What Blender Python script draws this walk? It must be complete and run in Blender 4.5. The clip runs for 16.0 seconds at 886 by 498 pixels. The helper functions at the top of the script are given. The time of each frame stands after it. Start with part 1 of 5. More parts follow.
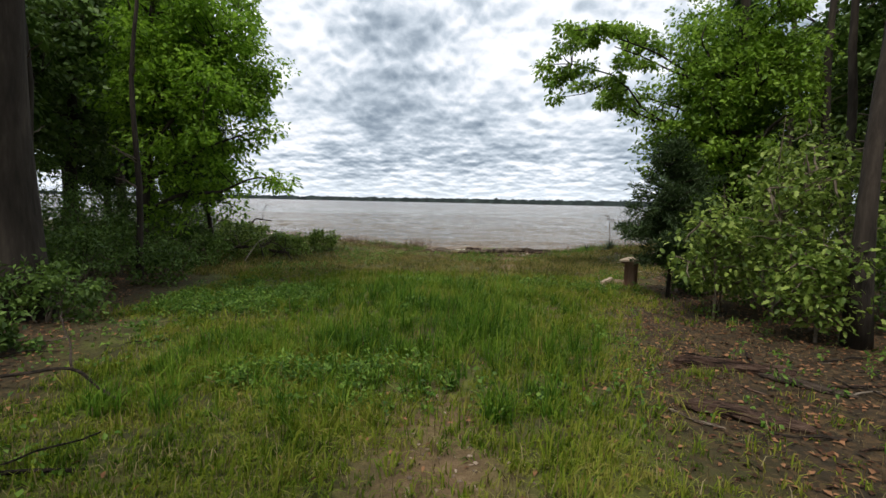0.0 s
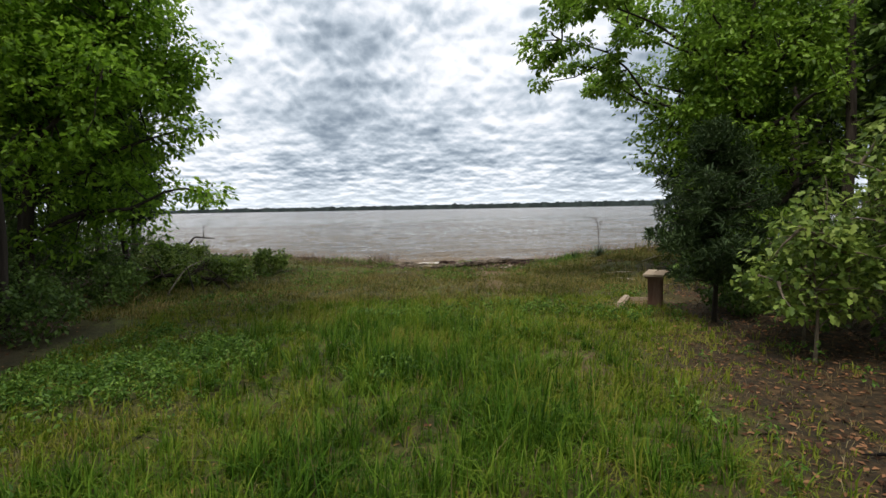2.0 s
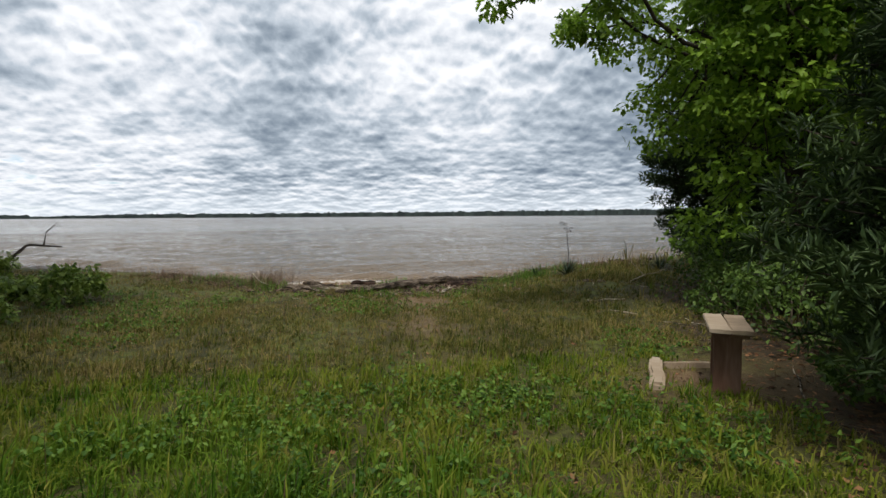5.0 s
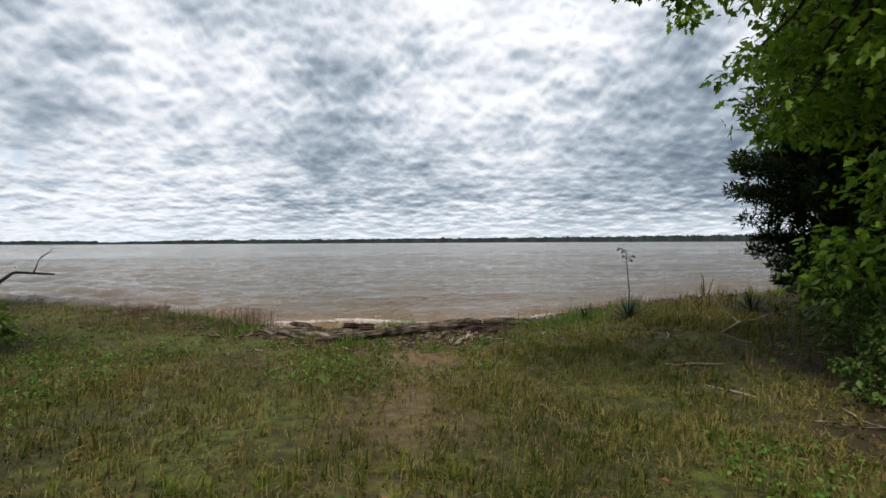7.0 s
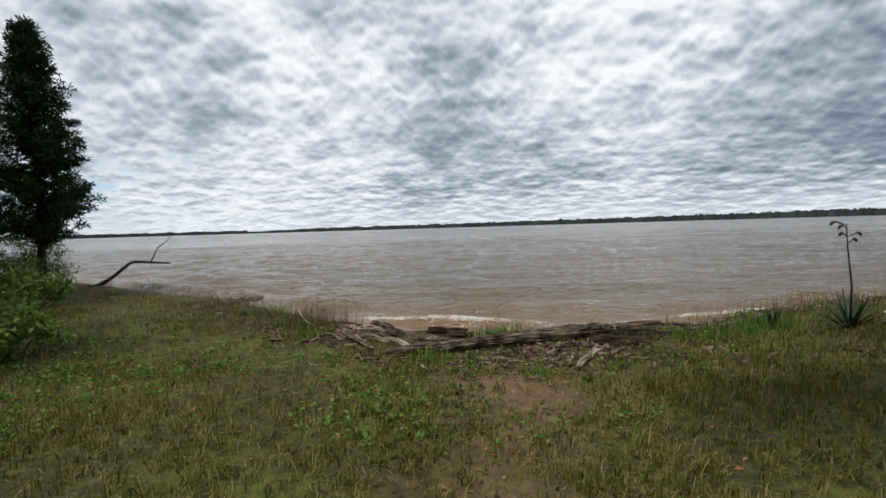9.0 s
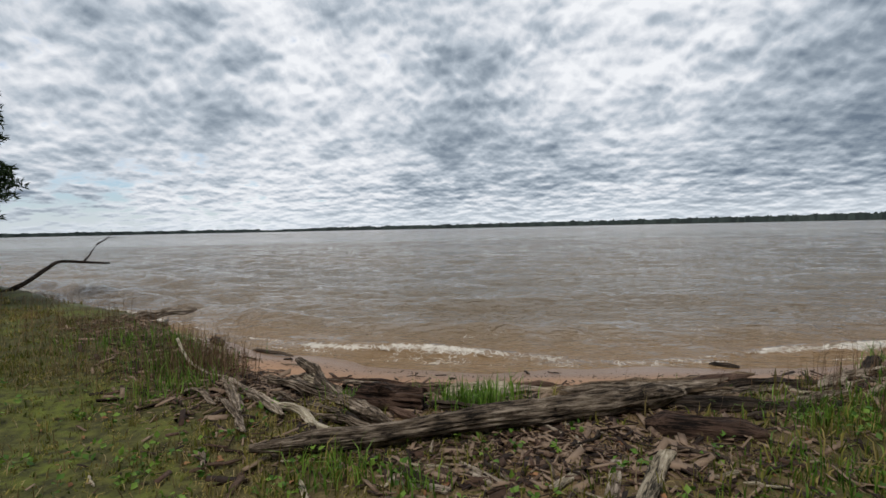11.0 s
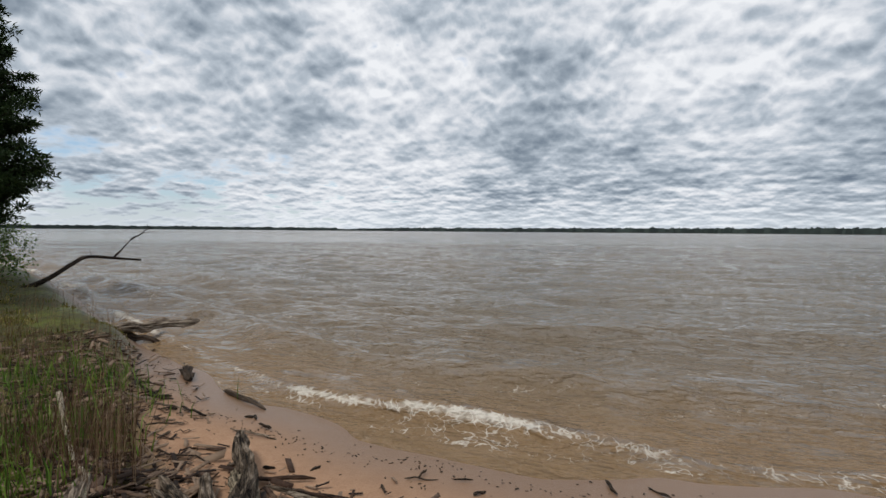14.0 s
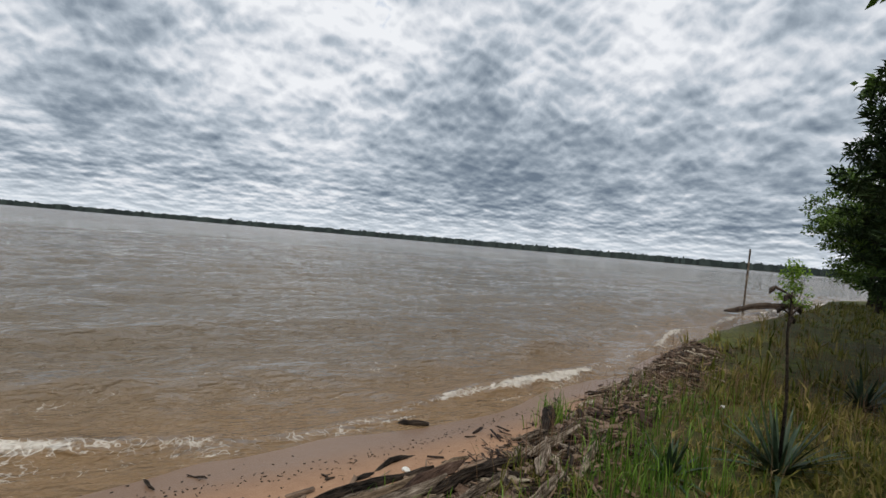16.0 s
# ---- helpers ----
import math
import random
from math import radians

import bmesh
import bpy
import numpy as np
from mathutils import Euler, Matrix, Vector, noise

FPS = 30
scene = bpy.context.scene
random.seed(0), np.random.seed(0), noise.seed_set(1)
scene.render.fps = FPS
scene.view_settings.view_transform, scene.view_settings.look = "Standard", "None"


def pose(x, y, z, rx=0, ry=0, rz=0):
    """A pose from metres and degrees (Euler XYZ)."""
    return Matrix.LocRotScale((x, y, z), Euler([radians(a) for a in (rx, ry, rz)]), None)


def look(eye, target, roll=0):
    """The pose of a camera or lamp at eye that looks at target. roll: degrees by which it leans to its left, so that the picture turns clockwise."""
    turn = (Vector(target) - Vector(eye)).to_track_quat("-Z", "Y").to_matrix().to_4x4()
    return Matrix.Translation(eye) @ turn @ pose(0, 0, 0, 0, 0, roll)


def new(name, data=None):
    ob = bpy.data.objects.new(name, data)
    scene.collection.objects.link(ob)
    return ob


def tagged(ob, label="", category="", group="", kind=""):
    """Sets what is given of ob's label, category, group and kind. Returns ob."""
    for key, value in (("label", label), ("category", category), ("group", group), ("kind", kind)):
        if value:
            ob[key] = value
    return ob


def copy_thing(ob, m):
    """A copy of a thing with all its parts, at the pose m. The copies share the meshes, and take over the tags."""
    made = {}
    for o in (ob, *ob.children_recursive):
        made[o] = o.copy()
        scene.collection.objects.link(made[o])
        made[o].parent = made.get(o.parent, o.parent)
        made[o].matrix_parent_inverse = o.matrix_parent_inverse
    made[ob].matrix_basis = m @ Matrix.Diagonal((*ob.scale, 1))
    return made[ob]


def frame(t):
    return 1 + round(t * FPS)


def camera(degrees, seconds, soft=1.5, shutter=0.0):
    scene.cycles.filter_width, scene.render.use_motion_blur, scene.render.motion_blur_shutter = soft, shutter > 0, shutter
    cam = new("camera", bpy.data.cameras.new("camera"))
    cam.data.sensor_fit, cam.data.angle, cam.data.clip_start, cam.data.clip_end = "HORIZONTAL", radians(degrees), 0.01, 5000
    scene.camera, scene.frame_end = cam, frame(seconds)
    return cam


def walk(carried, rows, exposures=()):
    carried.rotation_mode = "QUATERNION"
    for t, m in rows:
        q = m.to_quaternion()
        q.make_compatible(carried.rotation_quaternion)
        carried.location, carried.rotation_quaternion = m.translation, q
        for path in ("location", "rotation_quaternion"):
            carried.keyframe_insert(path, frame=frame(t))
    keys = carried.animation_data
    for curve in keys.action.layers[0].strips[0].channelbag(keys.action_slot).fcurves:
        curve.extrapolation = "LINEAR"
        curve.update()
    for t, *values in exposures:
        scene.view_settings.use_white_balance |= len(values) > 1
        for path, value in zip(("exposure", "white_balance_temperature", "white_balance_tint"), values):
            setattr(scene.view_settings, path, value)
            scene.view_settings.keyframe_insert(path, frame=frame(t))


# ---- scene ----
cam = camera(83.8, 16.0)
PATH = [
    (0, (0.039, -0.015, 2.342), (0.039, 1.976, 2.152), 1.2),
    (0.5, (-0.003, 0.637, 2.346), (0.005, 2.629, 2.174), 1.0),
    (1, (-0.029, 1.309, 2.362), (0.034, 3.302, 2.204), -0.5),
    (1.5, (-0.21, 1.941, 2.349), (-0.068, 3.93, 2.190), -1.2),
    (2, (-0.279, 2.57, 2.381), (-0.12, 4.557, 2.217), -1.0),
    (2.5, (-0.191, 3.295, 2.296), (-0.028, 5.282, 2.138), -0.5),
    (3, (-0.057, 4.122, 2.262), (0.165, 6.103, 2.103), 0.5),
    (3.5, (0.199, 5.003, 2.194), (0.481, 6.976, 2.034), 1.0),
    (4, (0.396, 5.869, 2.142), (0.753, 7.829, 1.972), 0.5),
    (6.3, (1.688, 9.21, 2.143), (2.046, 11.177, 2.084), -1.5),
    (6.5, (1.789, 9.487, 2.150), (2.119, 11.459, 2.099), -1.4),
    (7, (1.924, 10.189, 2.105), (2.132, 12.178, 2.077), -0.3),
    (7.5, (2.079, 10.768, 2.101), (2.043, 12.767, 2.062), -1.0),
    (8, (2.1, 11.2, 2.121), (1.863, 13.185, 2.069), -1.4),
    (10.5, (2.426, 15.188, 1.883), (2.15, 17.165, 1.761), -1.8),
    (11, (2.415, 15.825, 1.890), (2.109, 17.8, 1.805), -1.2),
    (11.5, (2.423, 16.411, 1.921), (2.108, 18.384, 1.838), -1.3),
    (12, (2.465, 16.988, 1.928), (2.113, 18.956, 1.862), -1.3),
    (12.5, (2.449, 17.366, 1.946), (2.063, 19.328, 1.899), -0.7),
    (13, (2.499, 17.87, 1.891), (1.864, 19.766, 1.884), 1.2),
    (13.5, (2.406, 18.258, 1.859), (1.608, 20.092, 1.859), 1.4),
    (14, (2.332, 18.291, 1.912), (1.749, 20.202, 1.839), 0.4),
    (14.5, (2.413, 17.958, 2.041), (2.317, 19.952, 1.919), 2.7),
    (15, (2.465, 17.962, 2.029), (2.823, 19.927, 1.937), 4.1),
    (15.5, (2.501, 17.803, 2.077), (3.202, 19.676, 2.028), 4.3),
    (16, (2.459, 17.785, 2.078), (3.441, 19.527, 2.051), 5.0),
]
walk(cam, [(t, look(eye, target, roll)) for t, eye, target, roll in PATH], exposures=[(0.0, 0.44), (4.0, 0.26), (7.0, 0.20), (10.5, 0.05), (16.0, 0.0)])

# ---- world and sun ----
world = bpy.data.worlds.new("sky")
scene.world = world
world.use_nodes = True
SUN_ELEV, SUN_AZ = radians(62), radians(208)


class Nodes:
    """A small writer of node trees."""

    def __init__(self, tree):
        self.tree = tree
        tree.nodes.clear()

    def add(self, kind, ins=None, **props):
        n = self.tree.nodes.new(kind)
        for k, v in props.items():
            setattr(n, k, v)
        for k, v in (ins or {}).items():
            self.put(n.inputs[k], v)
        return n

    def put(self, socket, v):
        if isinstance(v, bpy.types.NodeSocket):
            self.tree.links.new(v, socket)
        else:
            socket.default_value = v

    def math(self, op, a, b=0.0, clamp=False):
        n = self.add("ShaderNodeMath", {0: a, 1: b}, operation=op)
        n.use_clamp = clamp
        return n.outputs[0]

    def noise(self, vec, scale, detail=4.0, rough=0.55, dist=0.0):
        return self.add("ShaderNodeTexNoise", {"Vector": vec, "Scale": scale, "Detail": detail, "Roughness": rough, "Distortion": dist})

    def ramp(self, fac, stops, interp="LINEAR"):
        n = self.add("ShaderNodeValToRGB", {"Fac": fac})
        cr = n.color_ramp
        cr.interpolation = interp
        while len(cr.elements) < len(stops):
            cr.elements.new(0.5)
        for e, (p, c) in zip(cr.elements, stops):
            e.position = p
            e.color = (*c, 1) if isinstance(c, tuple) else (c, c, c, 1)
        return n.outputs[0]

    def mix(self, fac, a, b, blend="MIX"):
        n = self.add("ShaderNodeMix", data_type="RGBA", blend_type=blend)
        for k, v in ((0, fac), (6, a), (7, b)):
            if isinstance(v, tuple) and len(v) == 3:
                v = (*v, 1)
            self.put(n.inputs[k], v)
        return n.outputs[2]

    def range(self, v, a, b, c=0.0, d=1.0):
        return self.add("ShaderNodeMapRange", {0: v, 1: a, 2: b, 3: c, 4: d}).outputs[0]


def build_sky():
    w = Nodes(world.node_tree)
    way = w.add("ShaderNodeTexCoord").outputs["Generated"]
    sky = w.add("ShaderNodeTexSky", sky_type="NISHITA", sun_disc=False, sun_elevation=SUN_ELEV, sun_rotation=SUN_AZ).outputs[0]
    blue = w.mix(1.0, sky, (0.13, 0.13, 0.13), "MULTIPLY")
    sep = w.add("ShaderNodeSeparateXYZ", {0: way})
    up = w.math("MAXIMUM", sep.outputs[2], 0.0)
    az = w.math("ARCTAN2", sep.outputs[0], sep.outputs[1])
    # the cloud deck is a level sheet, so its heaps crowd together towards the horizon
    near = w.math("DIVIDE", 1.0, w.math("ADD", up, 0.62))
    deck = w.add("ShaderNodeVectorMath", {0: w.add("ShaderNodeCombineXYZ", {0: sep.outputs[0], 1: sep.outputs[1], 2: 0.0}).outputs[0], "Scale": near}, operation="SCALE").outputs[0]
    low = w.range(up, 0.26, 0.02)
    level = w.add("ShaderNodeVectorMath", {0: deck, "Scale": w.math("DIVIDE", w.math("ADD", up, 0.62), w.math("ADD", up, 0.20))}, operation="SCALE").outputs[0]
    def flat_noise(at, scale, detail, rough=0.55):
        return w.add("ShaderNodeTexNoise", {"Vector": at, "Scale": scale, "Detail": detail, "Roughness": rough}, noise_dimensions="2D").outputs[0]

    def puffs(at, scale):
        n = w.add("ShaderNodeTexVoronoi", {"Vector": at, "Scale": scale, "Detail": 2.0, "Roughness": 0.6, "Lacunarity": 2.2}, voronoi_dimensions="2D", normalize=True)
        return w.math("SUBTRACT", 1.0, w.math("MULTIPLY", n.outputs["Distance"], 1.5))

    bend_x = w.math("MULTIPLY", flat_noise(deck, 6.0, 2), 0.05)
    bend_y = w.math("MULTIPLY", flat_noise(deck, 11.0, 2), 0.02)
    deck = w.add("ShaderNodeVectorMath", {0: deck, 1: w.add("ShaderNodeCombineXYZ", {0: bend_x, 1: bend_y, 2: 0.0}).outputs[0]}, operation="ADD").outputs[0]
    m = w.math("MULTIPLY", low, 0.7)

    def lumps(k):
        """Rounded heaps of cloud, smaller low over the horizon, seen a little nearer or farther along the deck."""
        at = w.add("ShaderNodeVectorMath", {0: deck, "Scale": k}, operation="SCALE").outputs[0]
        a = w.math("ADD", w.math("MULTIPLY", flat_noise(at, 4.6, 7, 0.57), 0.62), w.math("MULTIPLY", puffs(at, 8.0), 0.38))
        return w.math("ADD", w.math("MULTIPLY", a, w.math("SUBTRACT", 1.0, m)), w.math("MULTIPLY", flat_noise(w.add("ShaderNodeVectorMath", {0: level, "Scale": k}, operation="SCALE").outputs[0], 5.2, 6, 0.56), m))

    here = lumps(1.0)
    relief = w.math("SUBTRACT", lumps(1.016), here)
    big = flat_noise(deck, 2.0, 4)
    wisp = flat_noise(deck, 26.0, 4, 0.6)
    # a heavy dark bank of cloud stands low over the far shore to the right of the clearing
    bank_a = w.math("POWER", w.math("DIVIDE", w.math("SUBTRACT", az, 0.55), 0.46), 2.0)
    bank_e = w.math("POWER", w.math("DIVIDE", w.math("SUBTRACT", up, 0.105), 0.11), 2.0)
    bank = w.math("EXPONENT", w.math("MULTIPLY", w.math("ADD", bank_a, bank_e), -1.0))
    tone = w.math("ADD", 0.565, w.math("MULTIPLY", relief, 1.9))
    tone = w.math("SUBTRACT", tone, w.math("MULTIPLY", w.math("SUBTRACT", here, 0.54), 1.3))
    tone = w.math("SUBTRACT", tone, w.math("MULTIPLY", w.math("SUBTRACT", big, 0.5), 0.95))
    tone = w.math("ADD", tone, w.math("MULTIPLY", w.math("SUBTRACT", wisp, 0.5), 0.24))
    tone = w.math("SUBTRACT", tone, w.math("MULTIPLY", bank, 0.35))
    tone = w.math("ADD", tone, w.math("MULTIPLY", up, 0.12))
    cloud = w.ramp(tone, [(0.0, (0.15, 0.195, 0.255)), (0.30, (0.29, 0.345, 0.41)), (0.54, (0.47, 0.53, 0.60)), (0.72, (0.665, 0.70, 0.755)), (0.95, (0.86, 0.88, 0.915))])
    left = w.math("MULTIPLY", w.range(az, -0.25, -0.75), w.range(up, 0.30, 0.03))
    cover = w.range(w.math("SUBTRACT", here, w.math("MULTIPLY", left, 0.21)), 0.25, 0.35)
    col = w.mix(cover, w.mix(0.35, blue, (0.36, 0.55, 0.80)), cloud)
    haze = w.ramp(up, [(0.0, 1.0), (0.06, 0.0)])
    col = w.mix(w.math("MULTIPLY", haze, 0.65), col, (0.74, 0.80, 0.86))
    bg = w.add("ShaderNodeBackground", {0: col, 1: 1.0})
    w.add("ShaderNodeOutputWorld", {0: bg.outputs[0]})


build_sky()
sun = new("sun", bpy.data.lights.new("sun", "SUN"))
sun.data.energy, sun.data.angle, sun.data.color = 2.15, radians(12), (1.0, 0.94, 0.85)
sun.matrix_world = look((0, 0, 60), (60 * -math.sin(SUN_AZ) / math.tan(SUN_ELEV), 60 * -math.cos(SUN_AZ) / math.tan(SUN_ELEV), 0))

# ---- materials ----
def material(name, colours, scale=6.0, rough=0.85, bump=0.3, grain=60.0, metallic=0.0, stretch=(1, 1, 1), bump_dist=0.01, vary=0.0, spec=0.3, through_light=0.0, patchy=0.0):
    """A surface whose colour runs through colours by noise at two scales, with fine relief."""
    m = bpy.data.materials.new(name)
    m.use_nodes = True
    n = Nodes(m.node_tree)
    co = n.add("ShaderNodeTexCoord").outputs["Object"]
    if stretch != (1, 1, 1):
        co = n.add("ShaderNodeMapping", {0: co, 3: stretch}).outputs[0]
    a = n.noise(co, scale, 5, 0.6).outputs[0]
    b = n.noise(co, grain, 4, 0.6).outputs[0]
    f = n.math("ADD", n.math("MULTIPLY", a, 0.65), n.math("MULTIPLY", b, 0.35))
    if vary:
        rnd = n.add("ShaderNodeObjectInfo").outputs["Random"]
        isl = n.add("ShaderNodeNewGeometry").outputs["Random Per Island"]
        v = n.math("FRACT", n.math("ADD", rnd, isl))
        f = n.math("ADD", f, n.math("MULTIPLY", n.math("SUBTRACT", v, 0.5), vary))
    if patchy:
        wide = n.math("ADD", n.noise(co, 0.55, 3, 0.6).outputs[0], n.noise(co, 2.3, 3, 0.6).outputs[0])
        f = n.math("ADD", f, n.math("MULTIPLY", n.math("SUBTRACT", wide, 1.0), patchy))
    k = len(colours)
    col = n.ramp(f, [(0.3 + 0.4 * i / max(k - 1, 1), c) for i, c in enumerate(colours)])
    bs = n.add("ShaderNodeBsdfPrincipled", {"Base Color": col, "Roughness": rough, "Metallic": metallic, "Specular IOR Level": spec})
    if bump:
        bp = n.add("ShaderNodeBump", {"Strength": bump, "Distance": bump_dist, "Height": b})
        n.put(bs.inputs["Normal"], bp.outputs[0])
    out = bs.outputs[0]
    if through_light:
        tr = n.add("ShaderNodeBsdfTranslucent", {0: col})
        out = n.add("ShaderNodeMixShader", {0: through_light, 1: out, 2: tr.outputs[0]}).outputs[0]
    n.add("ShaderNodeOutputMaterial", {0: out})
    return m


BARK = material("bark", [(0.015, 0.012, 0.009), (0.04, 0.031, 0.024), (0.085, 0.068, 0.052)], 5, 0.95, 0.9, 18, stretch=(1, 1, 0.18), bump_dist=0.03)
LEAF = material("leaf", [(0.085, 0.175, 0.012), (0.19, 0.35, 0.025), (0.31, 0.50, 0.05)], 1.2, 0.55, 0, 20, vary=0.5, through_light=0.55)
DRIFT = material("driftwood", [(0.10, 0.08, 0.06), (0.24, 0.20, 0.16), (0.40, 0.36, 0.31)], 3, 0.9, 0.8, 30, stretch=(0.15, 1, 1), bump_dist=0.012, vary=0.2)
TIMBER = material("timber", [(0.20, 0.14, 0.09), (0.34, 0.26, 0.18), (0.45, 0.37, 0.28)], 3, 0.85, 0.5, 40, stretch=(1, 0.12, 1), bump_dist=0.004, vary=0.2)


# ---- helpers for meshes ----
def link(name, bm, mat, parent=None, label=""):
    me = bpy.data.meshes.new(name)
    bm.to_mesh(me)
    bm.free()
    ob = new(name, me)
    if mat:
        me.materials.append(mat)
    if parent:
        ob.parent = parent
    if label:
        ob["label"] = label
    return ob


def part(name, bm, mat, parent, label=""):
    return link(name, bm, mat, parent, label)


def smooth(a, b, x):
    t = min(1.0, max(0.0, (x - a) / (b - a)))
    return t * t * (3 - 2 * t)


class Geo:
    """Gathers vertices and faces of one mesh."""

    def __init__(self):
        self.v, self.f = [], []

    def tube(self, pts, radii, sides=8, bumpy=0.0, cap=True, seed=0.0, squash=1.0):
        """A tapered tube along pts, with knotty sides."""
        pts = [Vector(p) for p in pts]
        base = len(self.v)
        side = None
        for i, p in enumerate(pts):
            d = (pts[min(i + 1, len(pts) - 1)] - pts[max(i - 1, 0)]).normalized()
            if side is None:
                side = d.orthogonal().normalized()
            side = (side - d * side.dot(d)).normalized()
            up = d.cross(side)
            for k in range(sides):
                a = 2 * math.pi * k / sides
                r = radii[i] if isinstance(radii, (list, tuple)) else radii
                q = (side * math.cos(a) + up * math.sin(a) * squash)
                if bumpy:
                    r *= 1 + bumpy * noise.noise(Vector((math.cos(a) * 2.2, math.sin(a) * 2.2, seed + i * 0.55))) + bumpy * 0.5 * noise.noise(Vector((math.cos(a) * 5, math.sin(a) * 5, seed + 9 + i * 0.3))) - bumpy * 0.55 * max(0.0, 0.35 - abs(noise.noise(Vector((math.cos(a) * 7, math.sin(a) * 7, seed + 20 + i * 0.16)))) * 3)
                self.v.append(tuple(p + q * r))
        n = len(pts)
        for i in range(n - 1):
            for k in range(sides):
                a, b = base + i * sides + k, base + i * sides + (k + 1) % sides
                self.f.append((a, b, b + sides, a + sides))
        if cap:
            self.f.append(tuple(base + k for k in reversed(range(sides))))
            self.f.append(tuple(base + (n - 1) * sides + k for k in range(sides)))
        return self

    def add(self, verts, faces):
        base = len(self.v)
        self.v += [tuple(p) for p in verts]
        self.f += [tuple(base + i for i in f) for f in faces]
        return self

    def obj(self, name, mat, parent=None, label="", smooth_faces=True):
        me = bpy.data.meshes.new(name)
        me.from_pydata(self.v, [], self.f)
        if smooth_faces:
            me.polygons.foreach_set("use_smooth", [True] * len(me.polygons))
        me.update()
        if mat:
            me.materials.append(mat)
        ob = new(name, me)
        if parent:
            ob.parent = parent
        if label:
            ob["label"] = label
        return ob


def array_mesh(name, verts, faces, mat, parent=None, shade_smooth=False):
    """A mesh object from arrays: verts (n, 3) and faces (m, k)."""
    me = bpy.data.meshes.new(name)
    m, k = faces.shape
    me.vertices.add(len(verts))
    me.vertices.foreach_set("co", np.ascontiguousarray(verts, dtype=np.float32).ravel())
    me.loops.add(m * k)
    me.loops.foreach_set("vertex_index", np.ascontiguousarray(faces, dtype=np.int32).ravel())
    me.polygons.add(m)
    me.polygons.foreach_set("loop_start", np.arange(0, m * k, k, dtype=np.int32))
    if shade_smooth:
        me.polygons.foreach_set("use_smooth", np.ones(m, dtype=bool))
    me.update(calc_edges=True)
    me.materials.append(mat)
    ob = new(name, me)
    if parent:
        ob.parent = parent
    return ob


def vsmooth(a, b, x):
    t = np.clip((x - a) / (b - a), 0, 1)
    return t * t * (3 - 2 * t)


def vnoise(x, y, scale, seed=0):
    """Smooth value noise on arrays, about -1 to 1."""
    r = np.random.RandomState(seed)
    tab = r.uniform(-1, 1, (64, 64))
    u, v = np.asarray(x) * scale + 17.3, np.asarray(y) * scale + 41.7
    i, j = np.floor(u).astype(int), np.floor(v).astype(int)
    fu, fv = u - i, v - j
    fu, fv = fu * fu * (3 - 2 * fu), fv * fv * (3 - 2 * fv)
    g = lambda a, b: tab[a % 64, b % 64]
    return (g(i, j) * (1 - fu) + g(i + 1, j) * fu) * (1 - fv) + (g(i, j + 1) * (1 - fu) + g(i + 1, j + 1) * fu) * fv


# ---- ground, water, far shore ----
SHORE_X = [-400, -40, -18, -11, -5.3, -3.2, -1.2, 0.3, 2, 4.5, 7, 9.3, 11.3, 21, 38, 400]
SHORE_Y = [110, 41, 31.6, 27.9, 24.9, 23.8, 22.95, 22.5, 22.35, 22.6, 23.1, 23.7, 24.5, 28.3, 33, 90]
BANK_X = [-400, -40, -18, -11, -8.7, -4.6, -1.7, -0.5, 0.3, 4.2, 5.0, 5.9, 7, 8.7, 11.2, 16, 26, 38, 400]
BANK_Y = [109, 40.6, 31.2, 27.5, 26.1, 24.0, 21.8, 20.6, 20.0, 20.4, 20.8, 21.2, 21.6, 22.5, 23.8, 25.6, 28.2, 32.4, 89]


def shore_y(x):
    return np.interp(x, SHORE_X, SHORE_Y)


def bank_y(x):
    return np.interp(x, BANK_X, BANK_Y) + 0.12 * vnoise(x, 0 * np.asarray(x), 1.1, 5)


def top_z(x, y):
    z = np.interp(y, [-30, -10, 0, 6, 12, 19, 24, 60], [1.2, 1.05, 0.80, 0.60, 0.42, 0.34, 0.34, 0.5])
    z = z + 0.20 * vsmooth(4.6, 7.0, x) * vsmooth(14, 19, y) + 0.10 * vsmooth(-1.0, -4.0, x) * vsmooth(12, 18, y)
    z = z + 0.25 * vsmooth(5, 16, np.abs(x)) * vsmooth(12, 4, y)
    return z


def height(x, y):
    x, y = np.asarray(x, dtype=float), np.asarray(y, dtype=float)
    top = top_z(x, y)
    by, sy = bank_y(x), shore_y(x)
    gap = np.maximum(sy - by, 0.5)
    beach = np.clip(0.27 * (sy - y) / np.maximum(gap, 1.9) , -1.6, 0.30)
    f = vsmooth(by - 0.25, by + 0.45, y)
    z = top * (1 - f) + np.minimum(beach, top) * f
    near = np.maximum(0, 1 - np.maximum(np.abs(x), np.abs(y)) / 45)
    return z + near ** 0.3 * (0.035 * vnoise(x, y, 0.9, 1) + 0.018 * vnoise(x, y, 2.7, 2) * (1 - 0.7 * f))


def hz(x, y):
    return float(height(np.array([x]), np.array([y]))[0])


